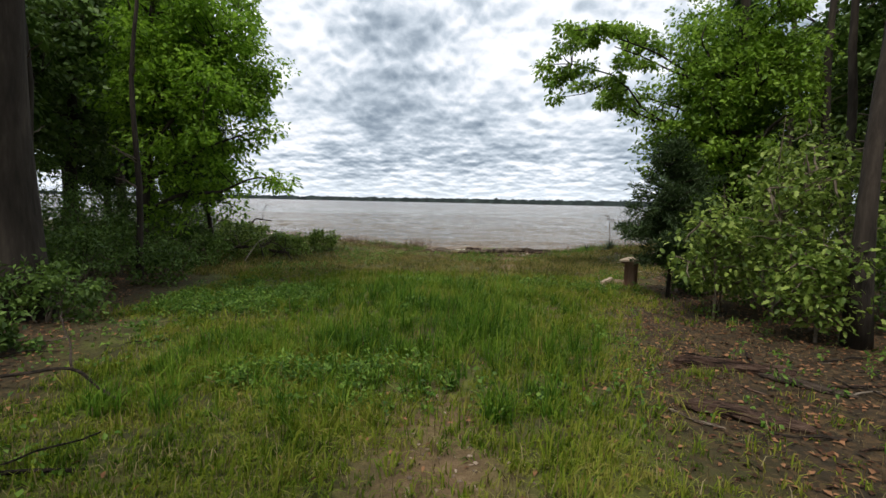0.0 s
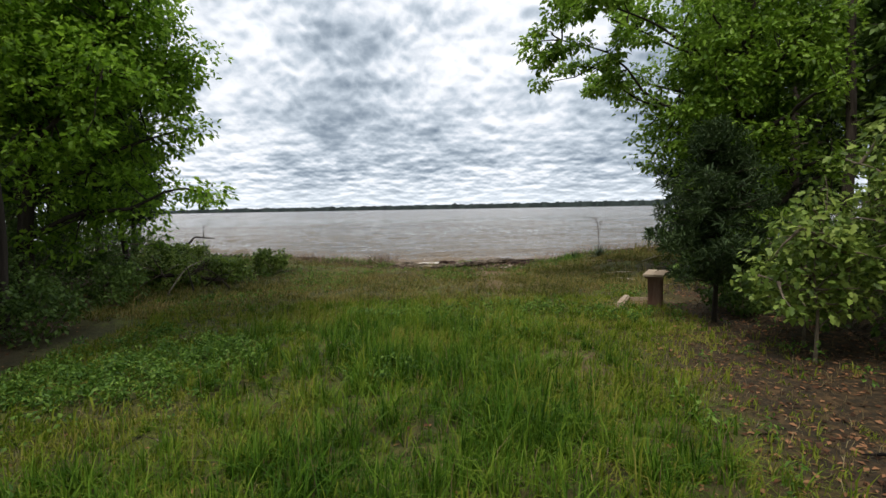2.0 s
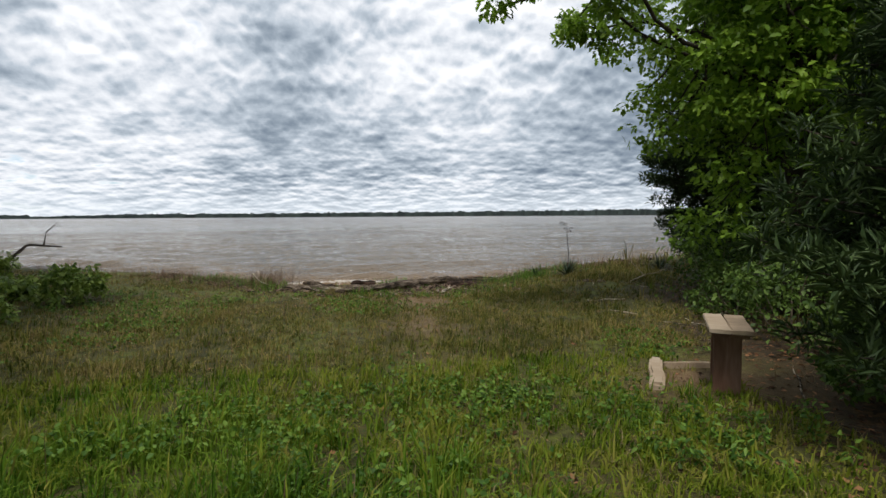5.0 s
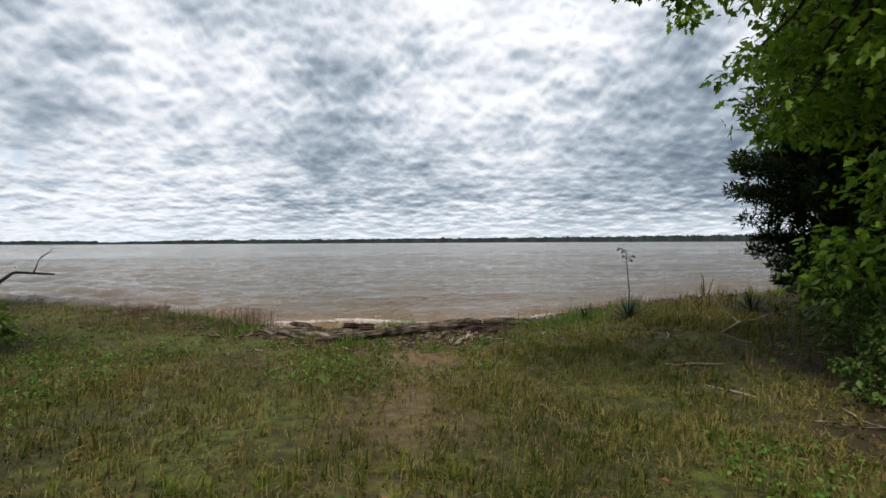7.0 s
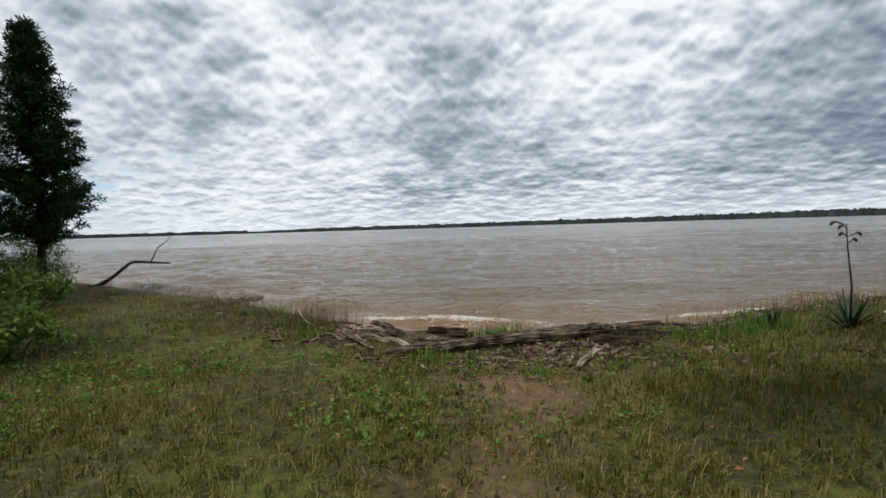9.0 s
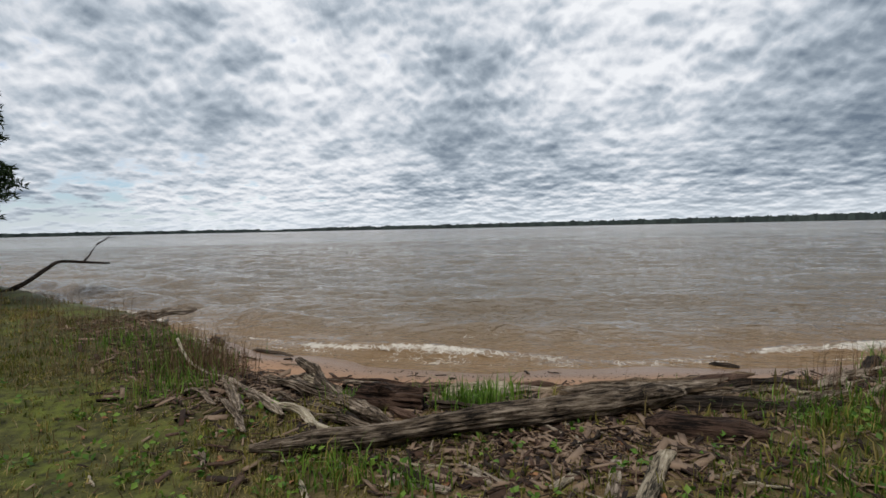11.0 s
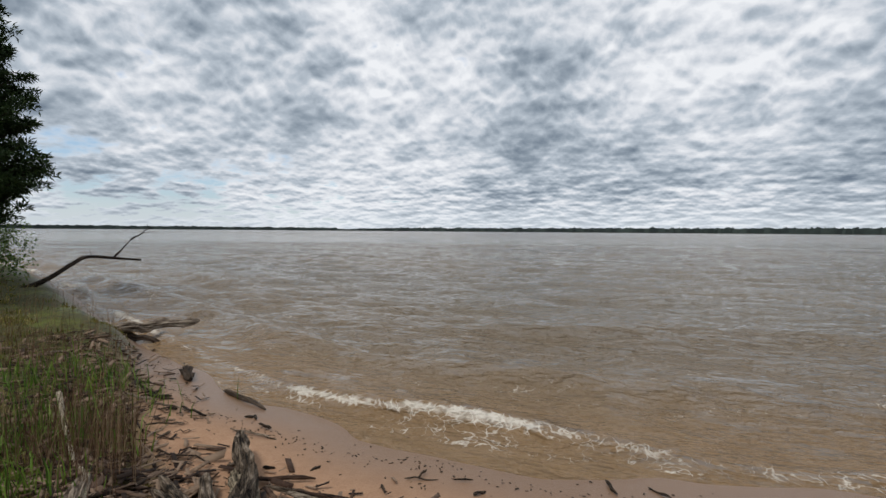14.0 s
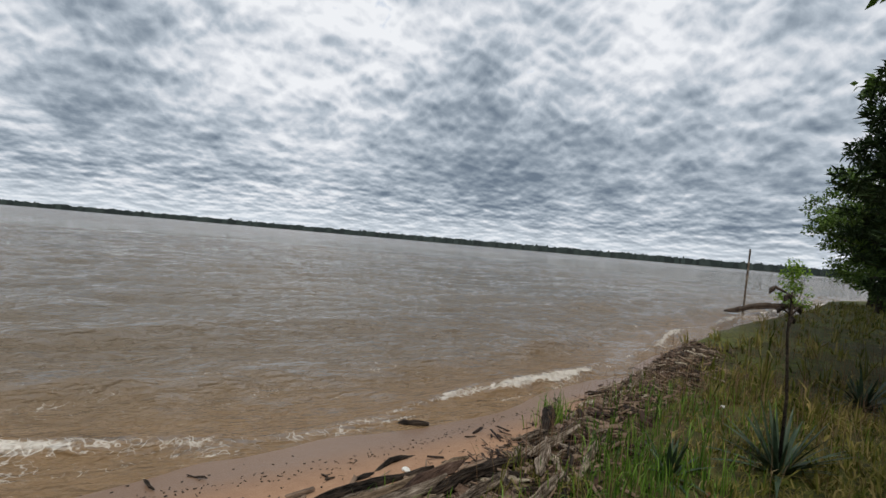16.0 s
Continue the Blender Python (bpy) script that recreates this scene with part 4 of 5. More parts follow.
log("drift_log", (0.62, 18.83), (3.74, 20.20), 0.07, 0.105, GREYWOOD, "long grey weathered log lying across the path's end", 1, 16, 0.22, 0.014, 0.95, zp=0.44, zq=0.45)
log("drift_log", (3.55, 20.16), (4.72, 20.10), 0.07, 0.06, DARKWOOD, "dark rotten log half sunk in debris", 2, 14)
log("wood_slab", (3.34, 19.62), (4.10, 19.55), 0.115, 0.10, REDWOOD, "reddish rotten slab of wood", 3, 10, 0.2, 0.02, 0.6)
log("drift_root", (1.42, 19.42), (-0.13, 20.95), 0.085, 0.05, GREYWOOD, "long grey forked driftwood root", 4, 14, 0.38, 0.035, lift=0.04)
log("drift_root", (1.25, 19.72), (-0.20, 20.60), 0.055, 0.04, GREYWOOD, "grey splintered driftwood branch", 5, 12, 0.38, 0.04, lift=0.03)
log("drift_root", (0.47, 19.58), (-0.68, 20.55), 0.055, 0.04, GREYWOOD, "grey splintered driftwood branch", 6, 12, 0.38, 0.05, lift=0.02)
log("drift_root", (1.05, 19.28), (-0.05, 20.08), 0.045, 0.035, PALEWOOD, "pale splintered driftwood branch", 63, 12, 0.38, 0.05)
log("drift_root", (0.06, 19.62), (-0.66, 20.50), 0.055, 0.05, GREYWOOD, "grey pointed driftwood stub on the bank", 7, 12, 0.35, 0.05)
log("drift_root", (1.15, 19.55), (0.30, 20.30), 0.05, 0.04, DARKWOOD, "dark driftwood branch in the heap", 8, 10, 0.3, 0.06)
log("drift_root", (-0.25, 19.75), (-0.95, 20.25), 0.03, 0.02, GREYWOOD, "thin grey root curving from the bank", 9, 8, 0.3, 0.12)
log("drift_stump", (0.80, 20.18), (-0.33, 21.50), 0.075, 0.05, GREYWOOD, "hollow pale driftwood stump leaning on the sand", 10, 18, 0.5, 0.05, 0.9, zp=0.28, zq=0.31)
log("drift_stump", (0.30, 20.85), (-0.05, 21.15), 0.10, 0.09, PALEWOOD, "split pale wood against the stump", 11, 14, 0.5, 0.05, 0.6)
log("drift_block", (1.66, 20.68), (2.36, 20.76), 0.10, 0.105, PALEWOOD, "pale weathered log section", 13, 16, 0.4, 0.03, 0.7)
log("drift_block", (1.02, 20.02), (1.52, 20.00), 0.13, 0.12, REDWOOD, "brown hollow chunk of rotten log", 14, 14, 0.35, 0.02, 0.9, ends=False)
log("drift_log", (1.30, 20.45), (0.55, 20.32), 0.07, 0.06, GREYWOOD, "short grey log in the wood heap", 15, 12)
flaking_log((2.45, 20.28), (4.82, 21.02), 0.095, 22, "large split rotten log flaking in layers", 16)
flaking_log((2.55, 19.98), (3.35, 20.22), 0.06, 9, "flaking broken end of a rotten log", 61)
flaking_log((0.25, 20.98), (1.75, 20.86), 0.05, 12, "splintered brown log on the sand", 62)
flaking_log((2.62, 20.06), (4.45, 20.55), 0.075, 16, "dark rotten log beneath the wood heap", 17)
log("drift_log", (2.55, 19.78), (3.9, 20.42), 0.05, 0.06, GREYWOOD, "grey weathered pole in the wood heap", 18, 10, 0.25, 0.02, lift=0.06)
log("drift_branch", (3.42, 21.08), (4.55, 21.32), 0.042, 0.035, DARKWOOD, "dark wet branch on the sand", 19, 10, 0.3, 0.03)
log("drift_branch", (3.85, 21.35), (4.62, 21.75), 0.03, 0.022, DARKWOOD, "dark wet forked branch on the sand", 20, 8, 0.3, 0.06)
log("drift_chunk", (4.88, 22.74), (5.18, 22.60), 0.05, 0.035, DARKWOOD, "dark waterlogged chunk at the water's edge", 21, 12, 0.3)
log("drift_branch", (-1.78, 23.02), (-0.90, 22.60), 0.03, 0.025, DARKWOOD, "thin dark stick on the wet sand", 22, 8, 0.2, 0.02)
log("drift_chunk", (5.92, 21.50), (6.28, 21.86), 0.06, 0.07, DARKWOOD, "dark log stub with pale cut end", 23, 12, 0.15, 0.01, 0.95, zq=0.36)
log("drift_chunk", (8.22, 22.46), (8.62, 22.66), 0.055, 0.05, DARKWOOD, "dark chunk of wood at the waterline", 24, 10)
log("drift_log", (-5.05, 24.3), (-4.65, 25.7), 0.10, 0.07, GREYWOOD, "driftwood root reaching into the water", 25, 12, 0.45, 0.06, zp=0.30, zq=0.22)
log("drift_root", (-5.2, 24.5), (-4.3, 24.9), 0.06, 0.03, DARKWOOD, "dark twisted root at the bank's foot", 26, 10, 0.5, 0.12)
log("drift_chunk", (-2.75, 23.42), (-2.35, 23.10), 0.07, 0.06, DARKWOOD, "dark wood chunk at the water's edge", 27, 12, 0.4)
log("drift_log", (24.2, 30.6), (29.5, 29.7), 0.12, 0.16, DARKWOOD, "dark fallen trunk lying into the water", 28, 10, 0.3, 0.04, zp=0.15, zq=0.5)
log("leaning_pole", (26.0, 30.8), (26.5, 31.0), 0.05, 0.04, GREYWOOD, "grey pole leaning out of the water", 29, 8, 0.1, 0.0, 1.0, zp=-0.4, zq=3.0, category="pole", ends=False)
log("rotten_log", (2.55, 5.15), (3.55, 4.72), 0.09, 0.08, REDWOOD, "reddish rotten log in leaf litter", 30, 12, 0.5, 0.04)
log("rotten_log", (2.05, 3.95), (2.85, 3.55), 0.06, 0.05, REDWOOD, "reddish rotten branch in leaf litter", 31, 10, 0.5, 0.05)
log("fallen_branch", (3.2, 4.75), (3.75, 4.25), 0.04, 0.035, DARKWOOD, "dark fallen branch in leaf litter", 32, 10, 0.3)
log("fallen_branch", (-8.2, 15.2), (-5.0, 16.3), 0.06, 0.05, DARKWOOD, "dark fallen branch in the brush", 33, 9, 0.3, 0.05, lift=0.15)
log("fallen_branch", (6.05, 18.75), (6.95, 18.15), 0.05, 0.035, GREYWOOD, "grey fallen branch in the grass", 34, 10, 0.35, 0.06)
log("fallen_branch", (6.9, 9.2), (5.3, 9.75), 0.05, 0.04, GREYWOOD, "pale grey fallen branch among the brush", 35, 9, 0.3, 0.03, zp=0.95, zq=0.66)
log("drift_log", (7.4, 21.7), (8.4, 22.3), 0.06, 0.05, GREYWOOD, "grey driftwood on the grassy bank edge", 36, 10, 0.4, 0.04)


HEAP = ((0.9, 19.75, 0.1, 20.1, 0.035, GREYWOOD), (1.35, 19.35, 0.55, 19.75, 0.04, GREYWOOD), (0.35, 19.2, -0.35, 19.95, 0.035, GREYWOOD), (0.62, 20.2, -0.3, 20.75, 0.045, GREYWOOD), (1.6, 19.62, 0.95, 20.25, 0.05, REDWOOD), (2.3, 19.75, 1.6, 20.1, 0.05, DARKWOOD),
        (2.9, 20.6, 1.9, 20.45, 0.045, GREYWOOD), (3.3, 20.75, 4.2, 20.95, 0.055, GREYWOOD), (3.0, 20.35, 4.0, 20.6, 0.06, REDWOOD), (4.0, 20.3, 4.9, 20.75, 0.045, GREYWOOD), (4.1, 20.7, 5.2, 20.95, 0.05, DARKWOOD), (2.2, 20.9, 3.4, 20.85, 0.035, REDWOOD), (1.0, 20.55, 1.7, 20.95, 0.04, REDWOOD), (4.6, 20.2, 5.2, 20.5, 0.04, GREYWOOD), (5.0, 20.55, 5.6, 21.1, 0.045, GREYWOOD), (5.2, 20.9, 5.9, 21.05, 0.035, GREYWOOD))
for i, (x0, y0, x1, y1, r, m) in enumerate(HEAP):
    log("drift_piece", (x0, y0), (x1, y1), r * 1.1, r * 0.75, m, "weathered broken piece in the driftwood heap", 70 + i, 10, 0.45, 0.06, 0.75, group="pieces of the heap", lift=0.02 + 0.012 * (i % 4))


def plank(p, q, w, th, mat, label, seed, name="drift_plank", lift=0.0):
    (x0, y0), (x1, y1) = p, q
    L = math.hypot(x1 - x0, y1 - y0)
    bm = slab(L, w, th, 0.006, 0.012, seed, 7)
    a, b = Vector((x0, y0, hz(x0, y0) + th * 0.4 + lift)), Vector((x1, y1, hz(x1, y1) + th * 0.4 + lift))
    ob = link(name, bm, mat)
    ob.matrix_basis = Matrix.Translation((a + b) / 2) @ (b - a).to_track_quat("X", "Z").to_matrix().to_4x4()
    return tagged(ob, label, "driftwood")


plank((2.98, 18.36), (3.36, 19.22), 0.10, 0.03, PALEWOOD, "pale splintered board lying in wood chips", 1, lift=0.03)
plank((2.60, 18.70), (2.78, 18.95), 0.07, 0.025, PALEWOOD, "short pale wood splinter", 2)
plank((2.90, 18.63), (3.02, 19.06), 0.08, 0.03, GREYWOOD, "short grey wood splinter", 3)
plank((1.98, 18.98), (2.28, 18.72), 0.09, 0.035, GREYWOOD, "broken grey board in the wood chips", 4)
plank((1.62, 18.72), (1.98, 18.60), 0.06, 0.025, GREYWOOD, "broken grey board in the wood chips", 5)
plank((1.05, 18.62), (1.30, 18.28), 0.04, 0.02, PALEWOOD, "pale stick in the wood chips", 6)
plank((3.75, 18.95), (4.10, 18.72), 0.05, 0.025, DARKWOOD, "dark stick in the wood chips", 7)


def twigs(n, area, L, r, mats, label, group, seed, name="stick", flat=True):
    """Loose sticks spread over an area, each a thing of its own."""
    rnd = random.Random(seed)
    made = 0
    while made < n:
        x, y = area(rnd)
        a = rnd.uniform(0, 6.283)
        l = rnd.uniform(*L)
        rr = rnd.uniform(*r)
        made += 1
        log(name, (x - math.cos(a) * l / 2, y - math.sin(a) * l / 2), (x + math.cos(a) * l / 2, y + math.sin(a) * l / 2), rr, rr * 0.6, rnd.choice(mats), label, seed * 50 + made, 6, 0.25, 0.07, 1.0, "stick", group, lift=rnd.uniform(0, 0.02))


twigs(58, lambda r: (r.gauss(2.5, 1.1), r.gauss(19.05, 0.42)), (0.12, 0.42), (0.008, 0.022), (GREYWOOD, GREYWOOD, DARKWOOD, PALEWOOD, REDWOOD), "broken driftwood stick in the wood chips", "sticks before the log", 3)
twigs(42, lambda r: (r.uniform(-0.6, 5.0), r.gauss(20.45, 0.35)), (0.15, 0.6), (0.01, 0.03), (GREYWOOD, DARKWOOD, REDWOOD), "weathered stick in the driftwood heap", "sticks of the heap", 4)
twigs(24, lambda r: (r.uniform(-2.5, 5.5), r.uniform(21.2, 22.3)), (0.06, 0.26), (0.007, 0.018), (DARKWOOD,), "small dark stick on the sand", "sticks on the sand", 5)
twigs(96, lambda r: (lambda t: (4.7 + 6 * t + r.gauss(0, 0.3), 20.75 + 2.6 * t + r.gauss(0, 0.28)))(r.random() ** 1.3), (0.18, 0.7), (0.016, 0.042), (GREYWOOD, PALEWOOD, DARKWOOD), "grey stick washed on the bank's edge", "sticks on the bank", 6)
twigs(36, lambda r: (lambda t: (-0.7 - 3.4 * t + r.gauss(0, 0.3), 20.9 + 2.5 * t + r.gauss(0, 0.3)))(r.random()), (0.15, 0.6), (0.008, 0.02), (GREYWOOD, DARKWOOD), "grey stick on the grassy bank", "sticks on the grassy bank", 7)
twigs(30, lambda r: (r.uniform(1.6, 4.8), r.uniform(1.4, 6.2)), (0.2, 0.9), (0.006, 0.018), (GREYWOOD, DARKWOOD, REDWOOD), "fallen stick on brown leaf litter", "sticks in the litter", 8)
twigs(16, lambda r: (r.uniform(-4.5, -1.6), r.uniform(1.6, 7.0)), (0.25, 0.9), (0.005, 0.014), (GREYWOOD, DARKWOOD), "fallen stick in rough grass", "sticks in the grass", 9)
twigs(18, lambda r: (r.uniform(5.2, 8.6), r.uniform(11.5, 19.0)), (0.3, 1.2), (0.008, 0.02), (GREYWOOD, PALEWOOD), "bleached stick at the edge of the brush", "sticks by the brush", 10)


def branch(name, pts, r0, r1, mat, label, forks=(), seed=0, sides=7, category="branch"):
    """A curved branch with side forks, each a part."""
    ob = new(name)
    p0 = Vector(pts[0])
    ob.location = p0
    rel = [Vector(p) - p0 for p in pts]
    fine = []
    for i in range(len(rel) - 1):
        a, b, c, d = rel[max(i - 1, 0)], rel[i], rel[i + 1], rel[min(i + 2, len(rel) - 1)]
        for k in range(6):
            t = k / 6
            fine.append(0.5 * ((2 * b) + (c - a) * t + (2 * a - 5 * b + 4 * c - d) * t * t + (3 * b - a - 3 * c + d) * t ** 3))
    fine.append(rel[-1])
    Geo().tube(fine, taper(len(fine) - 1, r0, r1), sides, 0.2, seed=seed).obj("stem", mat, ob)
    rnd = random.Random(seed)
    for (p, q, r) in forks:
        Geo().tube(bend(Vector(p) - p0, Vector(q) - p0, 7, 0.06, rnd), taper(7, r, 0.006), 6, 0.2).obj("fork", mat, ob)
    return tagged(ob, label, category)


gx = lambda x, y, z=0.0: (x, y, hz(x, y) + z)
branch("fallen_branch", [gx(-4.3, 4.2, 0.0), gx(-3.55, 4.1, 0.16), gx(-3.05, 4.0, 0.24), gx(-2.75, 3.9, 0.12), gx(-2.4, 3.75, 0.0)], 0.016, 0.011, DARKWOOD, "arched bare branch in rough grass", ((gx(-3.05, 4.0, 0.24), gx(-3.8, 4.9, 0.55), 0.012),), 41)
branch("fallen_branch", [gx(-3.2, 2.2, 0.02), gx(-2.5, 2.6, 0.05), gx(-2.0, 2.7, 0.02)], 0.022, 0.010, DARKWOOD, "grey dead branch lying in grass", ((gx(-2.5, 2.6, 0.05), gx(-2.2, 2.2, 0.12), 0.009), (gx(-2.6, 2.5, 0.05), gx(-2.1, 2.95, 0.16), 0.008)), 42)
branch("dead_branch", [(-11.6, 26.4, 0.15), (-10.95, 27.2, 0.56), (-10.72, 27.8, 0.98), (-10.68, 28.2, 1.15), (-10.5, 28.8, 1.09), (-10.2, 29.4, 1.015)], 0.075, 0.03, DARKWOOD, "bare dead branch arching over the water", (((-10.5, 28.8, 1.10), (-10.82, 29.6, 1.58), 0.035), ((-10.82, 29.6, 1.58), (-10.68, 30.2, 1.97), 0.026), ((-10.74, 29.95, 1.80), (-10.45, 30.1, 1.83), 0.010), ((-10.70, 30.15, 1.93), (-10.85, 30.2, 2.05), 0.010), ((-10.66, 28.3, 1.14), (-10.75, 28.3, 1.32), 0.012)), 43)
branch("fallen_branch", [gx(8.4, 18.9, 0.02), gx(8.1, 18.4, 0.10), gx(7.4, 17.9, 0.05)], 0.025, 0.012, PALEWOOD, "bleached forked branch in the grass", ((gx(8.1, 18.4, 0.1), gx(8.9, 18.3, 0.3), 0.015), (gx(8.3, 18.7, 0.05), gx(8.2, 19.3, 0.45), 0.014)), 44)
branch("fallen_branch", [gx(-1.55, 21.0, 0.32), gx(-1.35, 20.9, 0.12), gx(-1.0, 20.7, 0.04), gx(-0.7, 20.55, 0.03)], 0.018, 0.012, PALEWOOD, "bleached bent stick on the bank", (), 45)
branch("fallen_branch", [gx(5.9, 8.6, 0.0), gx(5.5, 9.0, 0.3), gx(5.0, 9.6, 0.55)], 0.02, 0.008, GREYWOOD, "thin dead branch leaning in the brush", ((gx(5.5, 9.0, 0.3), gx(5.0, 8.7, 0.35), 0.008),), 46)


# ---- yuccas ----
def yucca(at, seed, size=0.6, n=46, stalk=False):
    x, y = at
    rnd = random.Random(seed)
    ob = new("yucca")
    ob.location = (x, y, hz(x, y) - 0.02)
    for k in range(n):
        a, e = rnd.uniform(0, 6.283), rnd.uniform(0.15, 1.35)
        L = size * rnd.uniform(0.7, 1.15)
        w = 0.015 * rnd.uniform(0.8, 1.2)
        v, f = [], []
        m = 6
        sx, sy = -math.sin(a), math.cos(a)
        for i in range(m + 1):
            t = i / m
            r = L * t * math.cos(e) + 0.02
            z = L * t * math.sin(e) - 0.30 * L * t * t * math.cos(e)
            ww = w * (1 - t ** 2.2) * (0.7 + 0.6 * min(1, t * 3))
            v += [(math.cos(a) * r + sx * ww, math.sin(a) * r + sy * ww, z + 0.3 * ww), (math.cos(a) * r, math.sin(a) * r, z - 0.2 * ww), (math.cos(a) * r - sx * ww, math.sin(a) * r - sy * ww, z + 0.3 * ww)]
        for i in range(m):
            b = i * 3
            f += [(b, b + 1, b + 4, b + 3), (b + 1, b + 2, b + 5, b + 4)]
        Geo().add(v, f).obj("leaf", YUCCA, ob)
    if stalk:
        pts = [Vector((0, 0, 0.1)), Vector((0.02, 0.0, 0.6)), Vector((-0.02, 0.02, 1.1)), Vector((-0.05, 0.0, 1.42))]
        Geo().tube(pts, [0.014, 0.012, 0.009, 0.005], 7, 0.1).obj("stalk", DARKWOOD, ob, "dry dark flower stalk")
        for k, (dx, dz) in enumerate(((-0.10, 1.40), (0.10, 1.30), (0.07, 1.22), (-0.07, 1.30), (-0.14, 1.45))):
            Geo().tube([(-0.03, 0, dz - 0.06), (dx, 0.02 * k, dz), (dx * 1.25, 0.02 * k, dz - 0.02), (dx * 1.5, 0.02 * k, dz - 0.05)], [0.004, 0.012, 0.022, 0.006], 6).obj("seed_pod", DARKWOOD, ob)
    return tagged(ob, "spiky grey-green yucca" + (" with a tall dry stalk" if stalk else " in the grass"), "yucca", "yuccas on the bank")


YUCCA = material("yucca_leaf", [(0.02, 0.04, 0.02), (0.04, 0.068, 0.038), (0.10, 0.135, 0.085)], 5, 0.5, 0.1, 30)
yucca((6.7, 19.75), 1, 0.62, 54, True)
yucca((9.9, 20.4), 2, 0.6, 44)
yucca((5.95, 20.15), 3, 0.4, 26)


# ---- brush heap at the left of the clearing, and a pale stone on the sand ----
rnd = random.Random(808)
for i in range(16):
    x, y = rnd.gauss(-6.2, 0.8), rnd.gauss(16.2, 0.5)
    a, L = rnd.uniform(0, 6.283), rnd.uniform(0.6, 1.5)
    dx, dy = math.cos(a) * L, math.sin(a) * L
    branch("brush_branch", [gx(x - dx * 0.5, y - dy * 0.5, 0.02), gx(x, y, rnd.uniform(0.25, 0.6)), gx(x + dx * 0.5, y + dy * 0.5, rnd.uniform(0.2, 0.9))], 0.022, 0.008, rnd.choice((GREYWOOD, DARKWOOD)), "dead branch in a tangled brush heap",
           ((gx(x, y, 0.35), gx(x + dy * 0.4, y - dx * 0.4, 0.7), 0.010),), 500 + i)["group"] = "branches of the brush heap"
for i, (x, y, s) in enumerate(((4.32, 21.38, 0.035), (7.9, 20.9, 0.03), (0.75, 18.0, 0.03), (3.1, 17.2, 0.03))):
    bm = bmesh.new()
    bmesh.ops.create_icosphere(bm, subdivisions=2, radius=s)
    for v in bm.verts:
        v.co *= 1 + 0.35 * noise.noise(v.co * 30 + Vector((i, 0, 0)))
        v.co.z *= 0.6
    ob = link("pale_stone", bm, PALE)
    ob.location = (x, y, hz(x, y) + s * 0.3)
    tagged(ob, "small pale stone lying on the ground", "stone", "pale stones")


# ---- grass, weeds, fallen leaves and chips: stuff that nobody could count ----
GREEN = material("grass_blade", [(0.045, 0.090, 0.007), (0.12, 0.180, 0.014), (0.20, 0.24, 0.026), (0.26, 0.245, 0.055)], 1.3, 0.6, 0, 9, vary=0.3, through_light=0.3, spec=0.08, patchy=0.55)
LUSH = material("lush_blade", [(0.025, 0.07, 0.006), (0.075, 0.16, 0.013), (0.18, 0.27, 0.03)], 0.9, 0.55, 0, 7, vary=0.35, through_light=0.35, spec=0.08, patchy=0.5)
OLIVE = material("olive_blade", [(0.05, 0.072, 0.012), (0.115, 0.125, 0.024), (0.20, 0.18, 0.045), (0.30, 0.235, 0.09)], 1.3, 0.7, 0, 9, vary=0.4, through_light=0.25, spec=0.08, patchy=0.45)
STRAW = material("dry_blade", [(0.12, 0.085, 0.035), (0.22, 0.17, 0.075), (0.33, 0.27, 0.14)], 0.8, 0.8, 0, 6, vary=0.5, through_light=0.2)
RUSSET = material("russet_stalk", [(0.09, 0.05, 0.03), (0.17, 0.10, 0.055), (0.26, 0.18, 0.11)], 0.8, 0.8, 0, 6, vary=0.5, through_light=0.15)
DEADLEAF = material("dead_leaf", [(0.035, 0.016, 0.007), (0.125, 0.054, 0.024), (0.29, 0.145, 0.07)], 2, 0.85, 0, 20, vary=0.7, through_light=0.1)
CHIP = material("wood_chip", [(0.018, 0.010, 0.007), (0.065, 0.036, 0.024), (0.22, 0.155, 0.11)], 4, 0.9, 0.3, 50, vary=0.8)
WEED = material("weed_leaf", [(0.04, 0.10, 0.010), (0.09, 0.185, 0.020), (0.17, 0.28, 0.04)], 1, 0.55, 0, 10, vary=0.5, through_light=0.3)


def tall_mask(x, y):
    xc = np.interp(y, [0, 4, 8, 12, 16, 20], [0.5, 0.3, -0.1, -0.6, -1.0, -1.4])
    w = np.interp(y, [0, 4, 10, 18], [0.9, 1.3, 1.9, 2.6])
    m = np.exp(-((x - xc) / w) ** 2) * vsmooth(3.0, 6.5, y) * vsmooth(14.0, 10.0, y)
    right = vsmooth(3.6, 5.0, x) * vsmooth(15.5, 18.5, y)
    left = vsmooth(-2.0, -4.0, x) * vsmooth(12, 16, y)
    return np.clip(m * (0.75 + 0.6 * vnoise(x, y, 1.3, 31)) + 0.30 * right + 0.22 * left * vsmooth(19, 16, y), 0, 1)


